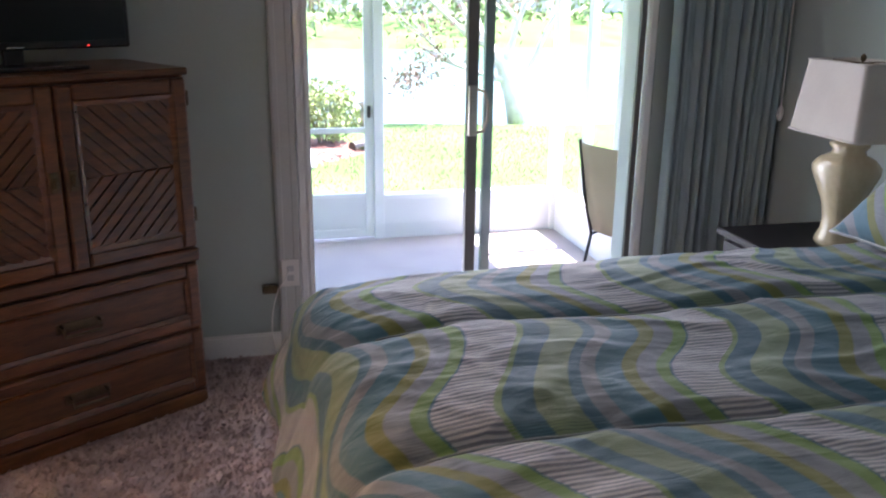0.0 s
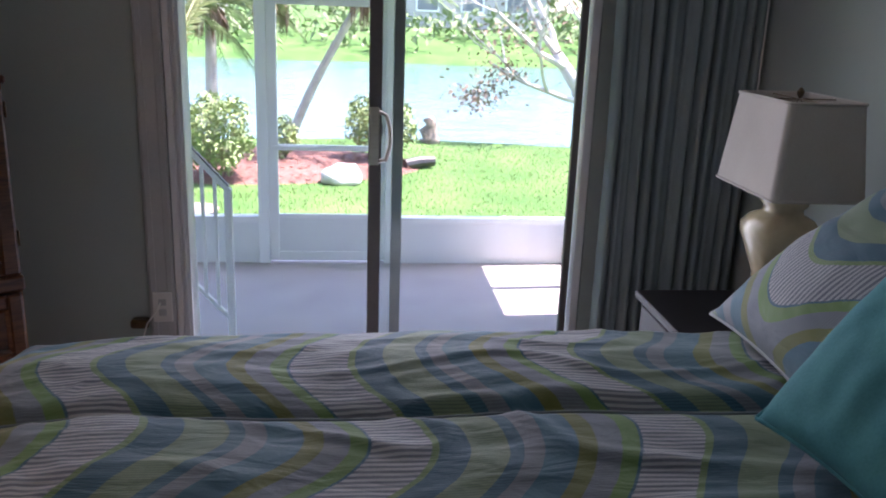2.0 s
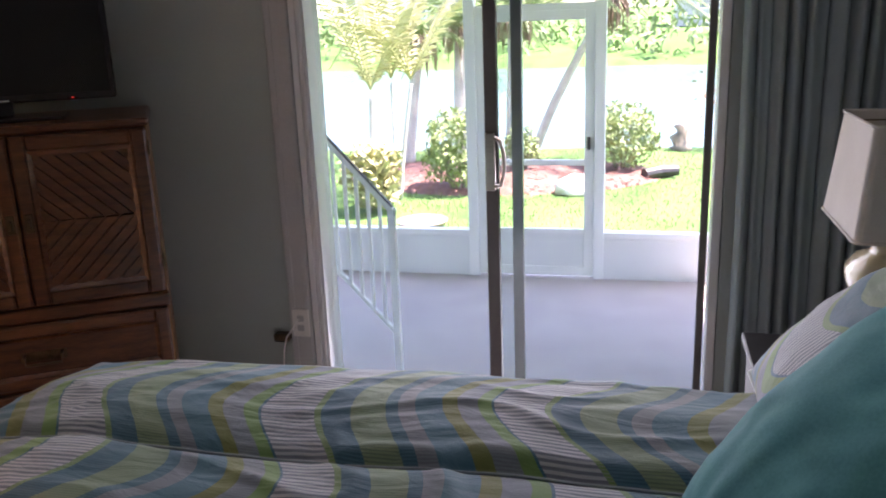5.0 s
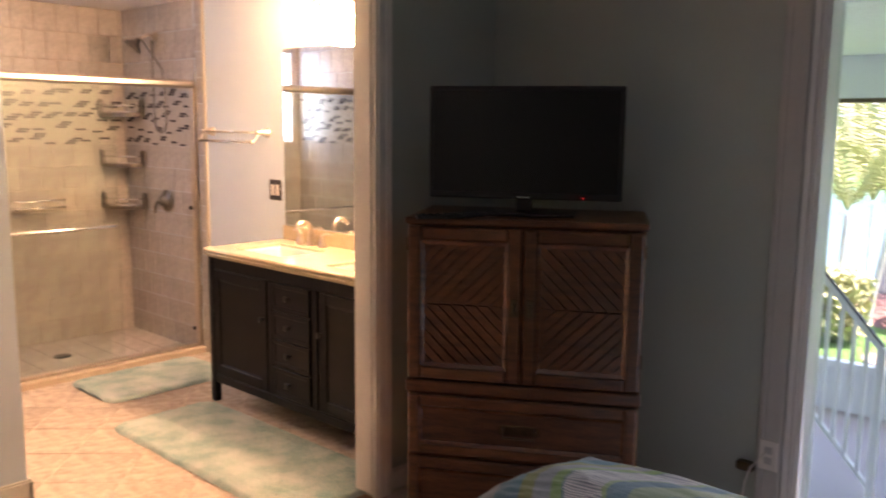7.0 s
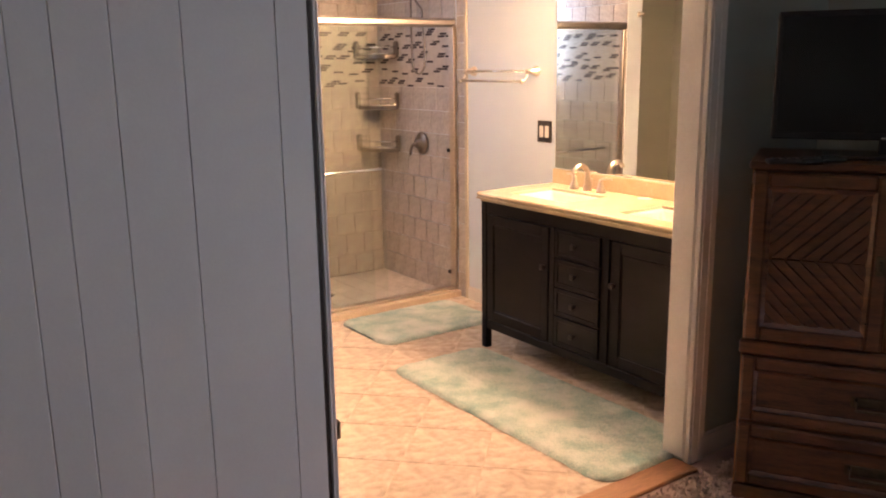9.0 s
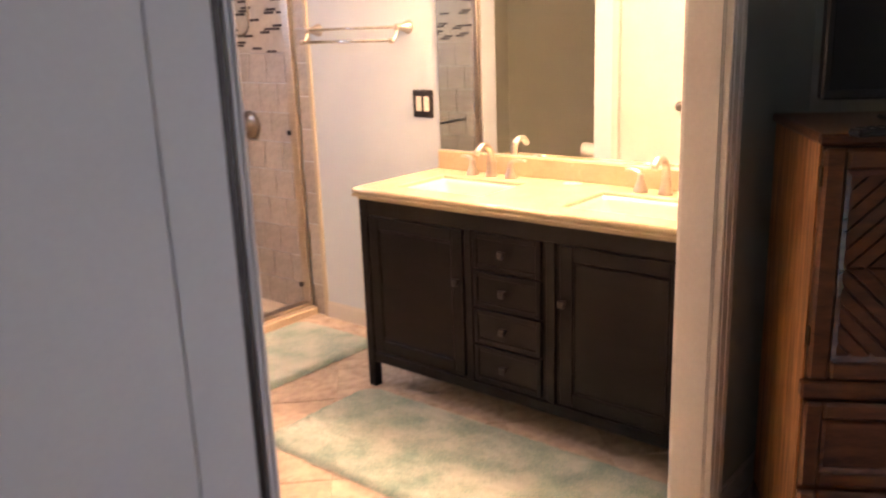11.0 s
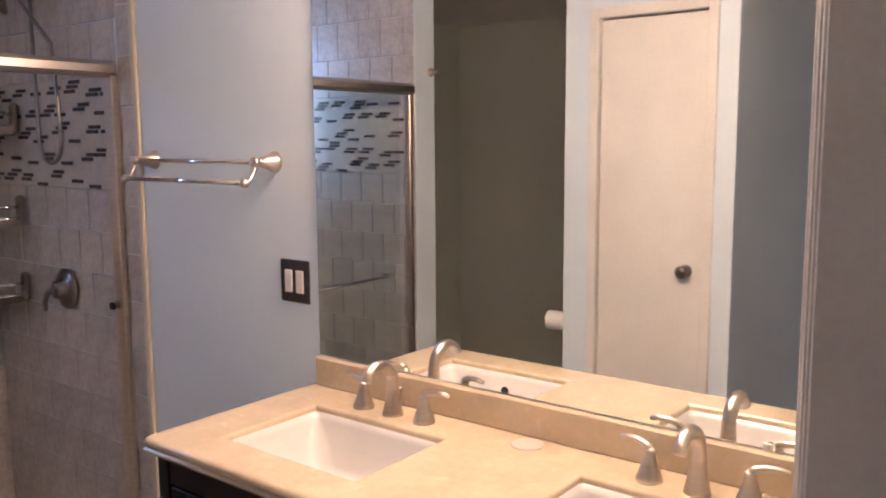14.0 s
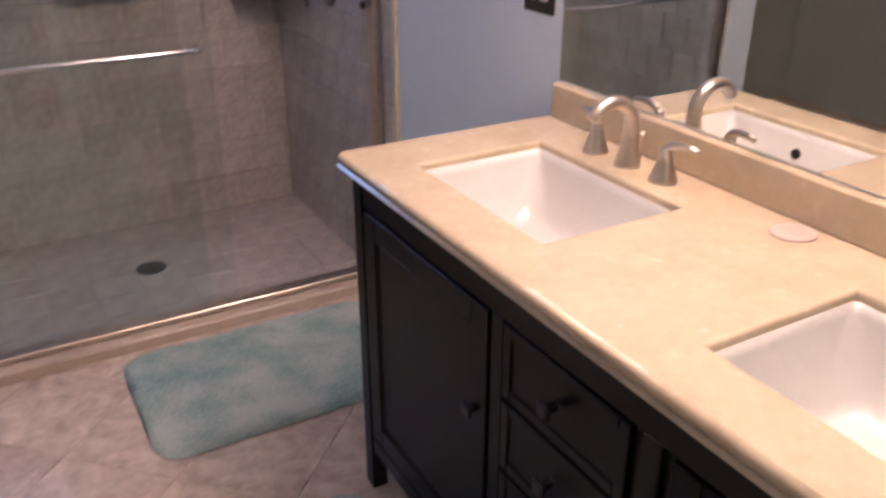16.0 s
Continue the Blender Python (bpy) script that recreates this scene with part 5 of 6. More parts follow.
part("cap", lb((-3.0, 0.79, YS - 0.015, YS + 0.075, -0.26, -0.21), r=0.004), ALU_W, screen)
part("cap", lb((1.87, 3.4, YS - 0.015, YS + 0.075, -0.26, -0.21), r=0.004), ALU_W, screen)
for x0, x1 in ((0.775, 0.86), (1.79, 1.872), (3.4, 3.5), (-1.2, -1.12), (-3.0, -2.92)):
    part("post", lb((x0, x1, YS - 0.02, YS + 0.07, PZ, 2.1), r=0.004), ALU_W, screen)
part("beam", lb((-3.0, 3.6, YS - 0.026, YS + 0.08, 1.79, 2.097), r=0.004), ALU_W, screen)
# the shadow line below the beam is modelled as a tan strip
part("beam_shadow_line", lb((-3.0, 3.4, YS - 0.012, YS + 0.04, 1.755, 1.79)), BRASS, screen, "tan strip drawn as the shadow line under the beam")
# the end of the enclosure; its solid wall is added to shorten the sun patch
struct("patio_sun_block_wall", boxes((3.44, 3.52, 4.35, 6.55, PZ, 2.1)), WHITE_WALL, "white stucco end wall, added to block sun from the patio floor", "wall")
part("kneewall", lb((3.45, 3.51, 6.55, YS - 0.02, PZ, -0.26)), WHITE_WALL, screen, "low white wall panel")
part("cap", lb((3.435, 3.525, 6.55, YS - 0.02, -0.26, -0.21), r=0.004), ALU_W, screen)
for yy in (7.1,):
    part("post", lb((3.445, 3.515, yy, yy + 0.07, -0.21, 2.1), r=0.004), ALU_W, screen)
part("beam", lb((3.445, 3.515, 6.55, YS - 0.02, 1.85, 2.1), r=0.004), ALU_W, screen)
sdoor = part("screen_door", local(frame_bars(B(), 0.862, 1.788, PZ + 0.02, 1.52, 0.075, YS, YS + 0.035, 0.003), screen), ALU_W, screen, "white screen door")
part("kick_panel", lb((0.93, 1.72, YS + 0.01, YS + 0.02, PZ + 0.09, -0.2)), WHITE_WALL, sdoor)
part("mid_rail", lb((0.93, 1.72, YS + 0.002, YS + 0.03, 0.33, 0.375), r=0.003), ALU_W, sdoor)
part("lower_rail", lb((0.93, 1.72, YS + 0.002, YS + 0.03, -0.23, -0.19), r=0.003), ALU_W, sdoor)
part("push_bar", lb((0.9, 1.25, YS - 0.03, YS - 0.012, 0.345, 0.37), r=0.004), ALU_W, sdoor)
part("door_handle", lb((1.735, 1.76, YS - 0.03, YS, 0.46, 0.56), r=0.004), DARK_METAL, sdoor)
part("transom_rail", lb((0.86, 1.79, YS, YS + 0.04, 1.52, 1.57), r=0.003), ALU_W, screen)

# white stair rail
rail = thing("stair_rail", 0.95, 4.99, PZ, "white metal stair handrail with square balusters", "handrail")


def rb(bm):
    bmesh.ops.transform(bm, matrix=rail.matrix_world.inverted(), verts=bm.verts)
    return bm


def slant(bm, x0, z0, x1, z1, y, w, h):
    v = []
    for x, z in ((x0, z0), (x1, z1)):
        v.append([bm.verts.new((x, y + a, z + b)) for a, b in ((-w, -h), (w, -h), (w, h), (-w, h))])
    for k in range(4):
        bm.faces.new((v[0][k], v[0][(k + 1) % 4], v[1][(k + 1) % 4], v[1][k]))
    bm.faces.new(v[0])
    bm.faces.new(v[1][::-1])
    return bm


SL = (0.947 - 0.597) / (0.625 - 0.945)  # slope of the rail
part("post", rb(boxes((0.93, 0.965, 4.972, 5.008, PZ, 0.605), r=0.003)), ALU_W, rail)
part("post", rb(boxes((-0.32, -0.285, 4.972, 5.008, PZ, 0.6 + SL * (-0.3 - 0.945)), r=0.003)), ALU_W, rail)
part("top_rail", rb(slant(B(), 0.965, 0.585, -0.32, 0.585 + SL * (-0.32 - 0.965), 4.99, 0.024, 0.016)), ALU_W, rail)
part("grip_strip", rb(slant(B(), 0.955, 0.617, -0.32, 0.617 + SL * (-0.32 - 0.955), 4.99, 0.012, 0.004)), DARK_METAL, rail)
part("bottom_rail", rb(slant(B(), 0.935, -0.04, -0.3, -0.04 + SL * (-0.3 - 0.935), 4.99, 0.014, 0.012)), ALU_W, rail)
for i in range(1, 20):
    bx = 0.945 - 0.058 * i
    zt = 0.585 + SL * (bx - 0.945)
    part("baluster", rb(boxes((bx - 0.008, bx + 0.008, 4.982, 4.998, zt - 0.65, zt))), ALU_W, rail)

# patio chair with a tan sling
ch = thing("patio_chair", 3.45, 6.1, PZ, "patio chair with a tan sling seat and metal frame", "chair", rz=115)
SLING = surface("tan_sling", (0.34, 0.24, 0.15), (0.46, 0.34, 0.22), 0.8, 6, 200, 0.2)
for sx in (-0.25, 0.25):
    bm = B()
    tube(bm, [(sx, -0.22, 0.0), (sx, -0.24, 0.2), (sx, -0.26, 0.42), (sx, 0.0, 0.4), (sx, 0.2, 0.38), (sx, 0.3, 0.7), (sx, 0.38, 1.1)], 0.013, 8)
    part("side_frame", bm, DARK_METAL, ch, "", True)
    bm = B()
    tube(bm, [(sx, 0.2, 0.38), (sx, 0.3, 0.0)], 0.012, 8)
    part("leg", bm, DARK_METAL, ch)
    bm = B()
    tube(bm, [(sx, -0.25, 0.4), (sx, -0.25, 0.62), (sx, -0.2, 0.65), (sx, 0.27, 0.64)], 0.012, 8)
    part("armrest", bm, DARK_METAL, ch, "", True)
bm = B()
prof = [(-0.24, 0.425), (-0.1, 0.405), (0.1, 0.395), (0.2, 0.41), (0.26, 0.55), (0.32, 0.8), (0.38, 1.08)]
gv = [[bm.verts.new((x, y, z - 0.012 * (1 - (x / 0.24) ** 2))) for x in (-0.24, -0.12, 0, 0.12, 0.24)] for y, z in prof]
for a, b in zip(gv, gv[1:]):
    for k in range(4):
        bm.faces.new((a[k], a[k + 1], b[k + 1], b[k]))
slg = part("sling", bm, SLING, ch, "tan fabric sling", True)
so = slg.modifiers.new("thickness", "SOLIDIFY")
so.thickness = 0.004

# ---- ground, pond, distance ----
bm = B()
ylines = [(-60, -0.75), (4.0, -0.75), (8.0, -0.7), (11, -0.66), (14.6, -0.66), (15.2, -0.74), (16.2, -1.3), (33, -1.5), (36, -1.0), (37, -0.6), (42, 0.15), (60, 0.3), (150, 0.4), (900, 0.4)]
xl = [-900, -150, -60, -30, -15, -8, -4, -2, 0, 2, 4, 6, 8, 12, 20, 40, 80, 200, 900]
g = [[bm.verts.new((x, y + (0.35 * math.sin(x * 0.7) - (0.035 * x if abs(x) < 20 else 0) if 14 < y < 38 else 0), z)) for x in xl] for y, z in ylines]
for a, b in zip(g, g[1:]):
    for k in range(len(xl) - 1):
        bm.faces.new((a[k], a[k + 1], b[k + 1], b[k]))
struct("ground", bm, GRASS, "green lawn sloping to a pond", "ground", True)
struct("water", (lambda bm: [bm.faces.new([bm.verts.new(p) for p in ((-300, 14.0, -0.8), (300, 14.0, -0.8), (300, 38, -0.8), (-300, 38, -0.8))])] and bm)(B()), WATER, "still pond reflecting the sky", "water")

rng = random.Random(5)
# grass blades near the patio
bm = B()
for _ in range(16000):
    x, y = rng.uniform(-2.5, 6), rng.uniform(7.9, 14.6)
    h, a = rng.uniform(0.02, 0.055), rng.uniform(0, math.pi)
    dx, dy = 0.006 * math.cos(a), 0.006 * math.sin(a)
    z = -0.7 + 0.04 * min(max((y - 8) / 3, 0), 1)
    bm.faces.new([bm.verts.new(p) for p in ((x - dx, y - dy, z), (x + dx, y + dy, z), (x + rng.uniform(-0.02, 0.02), y + rng.uniform(-0.02, 0.02), z + h))])
tagged(part("grass", bm, LEAF_S, None, "blades of short green lawn grass"), "", "grass", "", "stuff")

# mulch bed
def blob(bm, cx, cy, rx, ry, z0, z1, n=28, seed=0.0):
    c = bm.verts.new((cx, cy, z1))
    r1 = [bm.verts.new((cx + rx * (1 + 0.12 * noise.noise(Vector((math.cos(t), math.sin(t), seed)))) * math.cos(t), cy + ry * (1 + 0.12 * noise.noise(Vector((math.cos(t), math.sin(t), seed)))) * math.sin(t), z0)) for t in [2 * math.pi * k / n for k in range(n)]]
    r2 = [bm.verts.new(v.co * 0.85 + Vector((cx, cy, z1)) * 0.15) for v in r1]
    for v in r2:
        v.co.z = z1
    for k in range(n):
        j = (k + 1) % n
        bm.faces.new((r1[k], r1[j], r2[j], r2[k]))
        bm.faces.new((r2[k], r2[j], c))
    return bm


mulch = struct("mulch_bed", blob(B(), 0.3, 12.35, 2.3, 1.35, -0.7, -0.6, seed=2.0), MULCH, "bed of reddish bark mulch with an edging", "mulch", True)
bm = B()
for _ in range(1500):
    t, r = rng.uniform(0, 2 * math.pi), math.sqrt(rng.uniform(0, 1))
    x, y = 0.3 + 2.1 * r * math.cos(t), 12.35 + 1.2 * r * math.sin(t)
    a, s = rng.uniform(0, 3.14), rng.uniform(0.015, 0.04)
    m = Matrix.Translation((x, y, -0.594)) @ Euler((rng.uniform(-0.4, 0.4), rng.uniform(-0.4, 0.4), a)).to_matrix().to_4x4()
    bm.faces.new([bm.verts.new(m @ Vector(p)) for p in ((-s, -s * 0.4, 0), (s, -s * 0.3, 0), (s, s * 0.4, 0), (-s, s * 0.3, 0))])
tagged(part("bark_chips", bm, MULCH, None, "loose reddish bark chips"), "", "mulch", "", "stuff")


def leaf_cloud(bm, n, place, size, rng):
    for _ in range(n):
        p = place()
        m = Matrix.Translation(p) @ Euler((rng.uniform(-1.2, 1.2), rng.uniform(-1.2, 1.2), rng.uniform(0, 6.3))).to_matrix().to_4x4()
        s = size * rng.uniform(0.6, 1.3)
        bm.faces.new([bm.verts.new(m @ Vector(q)) for q in ((-s, 0, 0), (0, -s * 0.42, 0.1 * s), (s, 0, 0), (0, s * 0.42, 0.1 * s))])
    return bm


def shrub(x, y, z, w, h, n, label, leaf=None, size=0.04, seed=1):
    e = thing("shrub", x, y, z, label, "shrub", "shrubs by the pond")
    r = random.Random(seed)
    for k in range(9):
        bm = B()
        a = r.uniform(0, 6.3)
        tx, ty = w * 0.3 * math.cos(a), w * 0.3 * math.sin(a)
        tube(bm, [(0.3 * tx, 0.3 * ty, 0), (0.6 * tx, 0.6 * ty, h * 0.35), (tx + r.uniform(-0.05, 0.05), ty, h * 0.85)], [0.014, 0.01, 0.004], 6)
        part("stem", bm, BARK, e)

    def place():
        while True:
            q = Vector((r.uniform(-1, 1), r.uniform(-1, 1), r.uniform(-1, 1)))
            d = q.length
            lim = 1 + 0.35 * noise.noise(q.normalized() * 2.2 + Vector((seed, 0, 0)))
            if d < lim and r.random() < 0.25 + 0.75 * d:
                return Vector((q.x * w / 2, q.y * w / 2, h * (0.53 + 0.48 * q.z)))
    part("foliage", leaf_cloud(B(), n, place, size, r), leaf or LEAF_S, e, "dense small leaves")
    return e


shrub(-0.1, 11.3, -0.62, 0.85, 1.0, 2600, "rounded green shrub in the mulch bed", seed=2)
shrub(1.9, 12.75, -0.62, 1.0, 0.9, 2800, "round yellow-green shrub in the mulch bed", seed=5)
shrub(0.55, 12.6, -0.62, 0.5, 0.6, 700, "small shrub in the mulch bed", seed=8)
shrub(-0.85, 10.2, -0.66, 0.7, 0.8, 900, "croton shrub with yellow and green leaves", LEAF_Y, 0.07, seed=11)


def frond(bm, base, yaw, length, droop, rise, rng, width=0.28, n=16):
    pts = []
    for k in range(n + 1):
        t = k / n
        r = length * t * (1 - 0.12 * t)
        pts.append(base + Vector((r * math.cos(yaw), r * math.sin(yaw), rise * length * t - droop * length * t * t)))
    tube(bm, pts, [0.014 * (1 - 0.8 * k / n) for k in range(n + 1)], 5)
    for k in range(2, n + 1):
        d = (pts[k] - pts[k - 1]).normalized()
        side = d.cross(Vector((0, 0, 1))).normalized()
        for s in (-1, 1):
            for q in (0.0, 0.5):
                p = pts[k - 1].lerp(pts[k], q)
                L = width * (1 - abs(2 * k / n - 1) ** 2 * 0.6) * rng.uniform(0.8, 1.15)
                tip = p + s * side * L * 0.8 + d * L * 0.65 - Vector((0, 0, L * rng.uniform(0.15, 0.5)))
                w = d * 0.0055
                bm.faces.new([bm.verts.new(v) for v in (p - w, p + w, (p + tip) / 2 + w * 1.4 + Vector((0, 0, 0.015)), tip, (p + tip) / 2 - w * 1.4)])


def palm(x, y, z, h, lean_xy, n, length, label, leaf=None, seed=1, trunk_r=0.085, width=0.28, skirt=True, upright=False):
    e = thing("palm_tree", x, y, z, label, "palm tree", "palms by the pond")
    r = random.Random(seed)
    bm = B()
    pts = [(lean_xy[0] * t ** 1.25, lean_xy[1] * t ** 1.25, h * t) for t in [k / 14 for k in range(15)]]
    tube(bm, pts, [trunk_r * (1.15 - 0.35 * k / 14 + 0.06 * (k % 2)) for k in range(15)], 10)
    part("trunk", bm, PALE_BARK, e, "ringed grey-brown trunk", True)
    top = Vector(pts[-1])
    if skirt:
        bm = B()
        for k in range(46):
            a = r.uniform(0, 6.3)
            L = r.uniform(0.25, 0.5)
            o = Vector((0.1 * math.cos(a), 0.1 * math.sin(a), r.uniform(-0.08, 0.1)))
            tip = o + Vector((0.12 * math.cos(a), 0.12 * math.sin(a), -L))
            tube(bm, [top + o, top + (o + tip) / 2 + Vector((0.07 * math.cos(a), 0.07 * math.sin(a), 0)), top + tip], [0.012, 0.02, 0.005], 4)
        part("dead_skirt", bm, LEAF_B, e, "brown hanging dead fronds")
    for k in range(n):
        bm = B()
        frond(bm, top + Vector((0, 0, 0.05)), 2 * math.pi * (k * 0.381966) + r.uniform(-0.2, 0.2), length * r.uniform(0.8, 1.1), *((r.uniform(0.35, 0.8), r.uniform(1.3, 2.2)) if upright else (r.uniform(0.45, 0.95), r.uniform(0.25, 0.95))), r, width)
        part("frond", bm, leaf or LEAF, e)
    return e


palm(-1.25, 13.2, -0.66, 1.85, (0.25, 0), 15, 1.6, "palm with a brown skirt and drooping green fronds", seed=3)
palm(-0.5, 13.4, -0.66, 2.0, (0.02, 0.1), 16, 1.7, "palm with a straight trunk and arching green fronds", seed=7)
palm(0.35, 13.0, -0.62, 2.15, (0.05, 0), 16, 1.75, "palm with a brown skirt and arching green fronds", seed=12)
palm(0.55, 14.0, -0.66, 2.3, (1.15, -0.6), 15, 1.6, "leaning palm with bright green fronds", seed=21, trunk_r=0.065)
palm(-1.02, 10.7, -0.66, 1.3, (0.04, 0), 8, 1.0, "slender yellow-green areca palm", LEAF_Y, seed=30, trunk_r=0.03, width=0.22, skirt=False, upright=True)
palm(-0.8, 11.0, -0.66, 1.4, (-0.04, 0.1), 7, 0.9, "slender yellow-green areca palm", LEAF_Y, seed=41, trunk_r=0.02, width=0.2, skirt=False, upright=True)
palm(-0.72, 10.85, -0.66, 1.4, (0.2, 0), 8, 1.0, "slender yellow-green areca palm", LEAF_Y, seed=36, trunk_r=0.025, width=0.22, skirt=False, upright=True)


def branchy(e, p, d, length, r, depth, rng, tips, mat):
    pts, rr = [p], [r]
    n = 5
    for k in range(n):
        d = (d + Vector((rng.uniform(-0.22, 0.22), rng.uniform(-0.22, 0.22), rng.uniform(-0.06, 0.16)))).normalized()
        pts.append(pts[-1] + d * length / n)
        rr.append(r * (1 - 0.6 * (k + 1) / n))
    bmt = e["bm"]
    tube(bmt, pts, rr, 6 if depth > 1 else 4, False)
    if depth == 0:
        tips.append(pts[-1])
        return
    for k in range(3 if depth > 1 else 4):
        i = rng.choice((2, 3, 4, 5))
        a = (d + Vector((rng.uniform(-0.9, 0.9), rng.uniform(-0.9, 0.9), rng.uniform(-0.5, 0.6)))).normalized()
        branchy(e, pts[i], a, length * rng.uniform(0.5, 0.75), rr[i] * 0.75, depth - 1, rng, tips, mat)


def bare_tree(x, y, z, label, seed, clumps):
    e = thing("bare_tree", x, y, z, label, "tree")
    r = random.Random(seed)
    trunk = B()
    tube(trunk, [(0, 0, 0), (-0.12, 0, 0.5), (-0.3, 0, 1.0), (-0.7, 0, 1.55)], [0.17, 0.14, 0.12, 0.09], 10)
    part("trunk", trunk, PALE_BARK, e, "pale grey trunk", True)
    tips, holder = [], {"bm": B()}
    for p, d, L in (((-0.3, 0, 1.0), (0.5, 0.1, 1), 2.0), ((-0.7, 0, 1.55), (-0.8, 0, 0.7), 1.9), ((-0.7, 0, 1.55), (-0.2, 0.3, 1), 1.8), ((-0.2, 0, 0.75), (-1, -0.3, 0.35), 1.7), ((-0.5, 0, 1.3), (-0.7, -0.3, 0.4), 1.7), ((-0.1, 0, 0.7), (0.9, 0.1, 0.6), 1.6)):
        branchy(holder, Vector(p), Vector(d).normalized(), L, 0.06, 3, r, tips, None)
    part("branches", holder["bm"], PALE_BARK, e, "tangle of bare pale branches")
    for cx, cy, cz, rad, n in clumps:
        part("leaf_clump", leaf_cloud(B(), n, lambda: Vector((cx + r.gauss(0, rad), cy + r.gauss(0, rad), cz + r.gauss(0, rad * 0.6))), 0.05, r), LEAF_B, e, "sparse brownish leaves")
    return e


bare_tree(5.55, 15.0, -0.75, "leaning leafless tree at the pond's edge", 4, ((-2.05, -0.4, 0.85, 0.22, 260), (-1.7, -0.3, 1.2, 0.2, 120), (-1.4, 0, 1.7, 0.5, 300), (-0.3, 0, 2.4, 0.7, 350)))

rk = thing("boulder", 1.4, 11.25, -0.64, "pale boulder at the edge of the mulch", "rock")
bm = B()
bmesh.ops.create_icosphere(bm, subdivisions=3, radius=1)
for v in bm.verts:
    k = 1 + 0.25 * noise.noise(v.co * 1.7)
    v.co = Vector((v.co.x * 0.26 * k, v.co.y * 0.18 * k, max(v.co.z, -0.2) * 0.2 * k + 0.03))
part("stone", bm, ROCK, rk, "", True)
st = thing("tree_stump", 2.75, 14.6, -0.66, "weathered stump by the pond", "stump")
bm = B()
tube(bm, [(0, 0, 0), (0.02, 0, 0.08), (-0.03, 0.02, 0.2), (0.03, 0, 0.28), (-0.01, 0, 0.36), (0.05, 0.02, 0.42)], [0.2, 0.13, 0.15, 0.09, 0.11, 0.03], 7)
part("wood", bm, BARK, st, "", True)
bl = thing("edging_log", 2.4, 12.3, -0.66, "dark log at the end of the mulch bed", "log")
bm = B()
tube(bm, [(-0.2, -0.15, 0.08), (0, 0, 0.09), (0.22, 0.1, 0.09)], [0.075, 0.08, 0.07], 10)
part("wood", bm, DARK_METAL, bl)
pt = thing("shallow_planter", -0.1, 9.5, -0.69, "wide shallow brown bowl on the grass", "planter")
bm = B()
lathe(bm, [(0.16, 0), (0.22, 0.05), (0.27, 0.1), (0.28, 0.11), (0.26, 0.108), (0.18, 0.05), (0.05, 0.04)], n=24)
part("bowl", bm, BARK, pt, "", True)

# far bank: hedges, trees and houses
rng = random.Random(17)
far = B()


def far_place(cx, cy, cz, rx, ry, rz_):
    def place():
        while True:
            q = Vector((rng.uniform(-1, 1), rng.uniform(-1, 1), rng.uniform(-1, 1)))
            if q.length < 1:
                return Vector((cx + q.x * rx, cy + q.y * ry, cz + q.z * rz_))
    return place


for k in range(46):
    cx = -26 + 1.3 * k + rng.uniform(-0.8, 0.8)
    leaf_cloud(far, 110, far_place(cx, rng.uniform(38, 46), rng.uniform(0.2, 0.9), 1.6, 1.2, rng.uniform(0.5, 1.3)), 0.22, rng)
for k in range(18):
    cx = -30 + 3.7 * k + rng.uniform(-1, 1)
    leaf_cloud(far, 150, far_place(cx, rng.uniform(62, 75), rng.uniform(2.0, 4.0), 2.6, 2.5, rng.uniform(1.4, 2.6)), 0.4, rng)
tagged(part("far_woods", far, LEAF, None, "hedges and trees on the far bank"), "", "trees", "", "stuff")
for k, (hx, hy, hw) in enumerate(((8.5, 56, 9.0), (-12, 58, 10.0), (24, 60, 11.0))):
    hs = thing("house", hx, hy, 0.3, "pale single-storey house across the pond", "house", "houses across the pond")
    part("wall", boxes((-hw / 2, hw / 2, -3, 3, 0, 2.7)), HOUSE, hs)
    bm = B()
    a = [bm.verts.new(p) for p in ((-hw / 2 - 0.5, -3.5, 2.7), (hw / 2 + 0.5, -3.5, 2.7), (hw / 2 + 0.5, 3.5, 2.7), (-hw / 2 - 0.5, 3.5, 2.7), (-hw / 2 + 2, 0, 4.2), (hw / 2 - 2, 0, 4.2))]
    for q in ((0, 1, 5, 4), (1, 2, 5), (2, 3, 4, 5), (3, 0, 4), (0, 3, 2, 1)):
        bm.faces.new([a[i] for i in q])
    part("roof", bm, ROOF, hs)
    for wx in (-hw * 0.3, 0.0, hw * 0.3):
        w = part("window", boxes((wx - 0.7, wx + 0.7, -3.06, -2.99, 0.9, 2.1)), ALU_W, hs)
        part("pane", boxes((wx - 0.6, wx + 0.6, -3.075, -3.06, 1.0, 2.0)), FAR_GLASS, w, "dark window pane")

# ---- boards of the panelled wall ----
yb, k = 1.72, 0
widths = (0.086, 0.228, 0.154, 0.119)
while yb > -1.8:
    w = widths[k % 4]
    y0 = max(yb - w, -1.8)
    if yb - y0 > 0.03:
        part("board", boxes((-0.4795, -0.4765, y0 + 0.0008, yb - 0.0008, 0.0, 2.44), r=0.0014), PANEL, panel_wall)
    yb, k = y0, k + 1

# ---- shower tiles ----
tile_meshes = {}


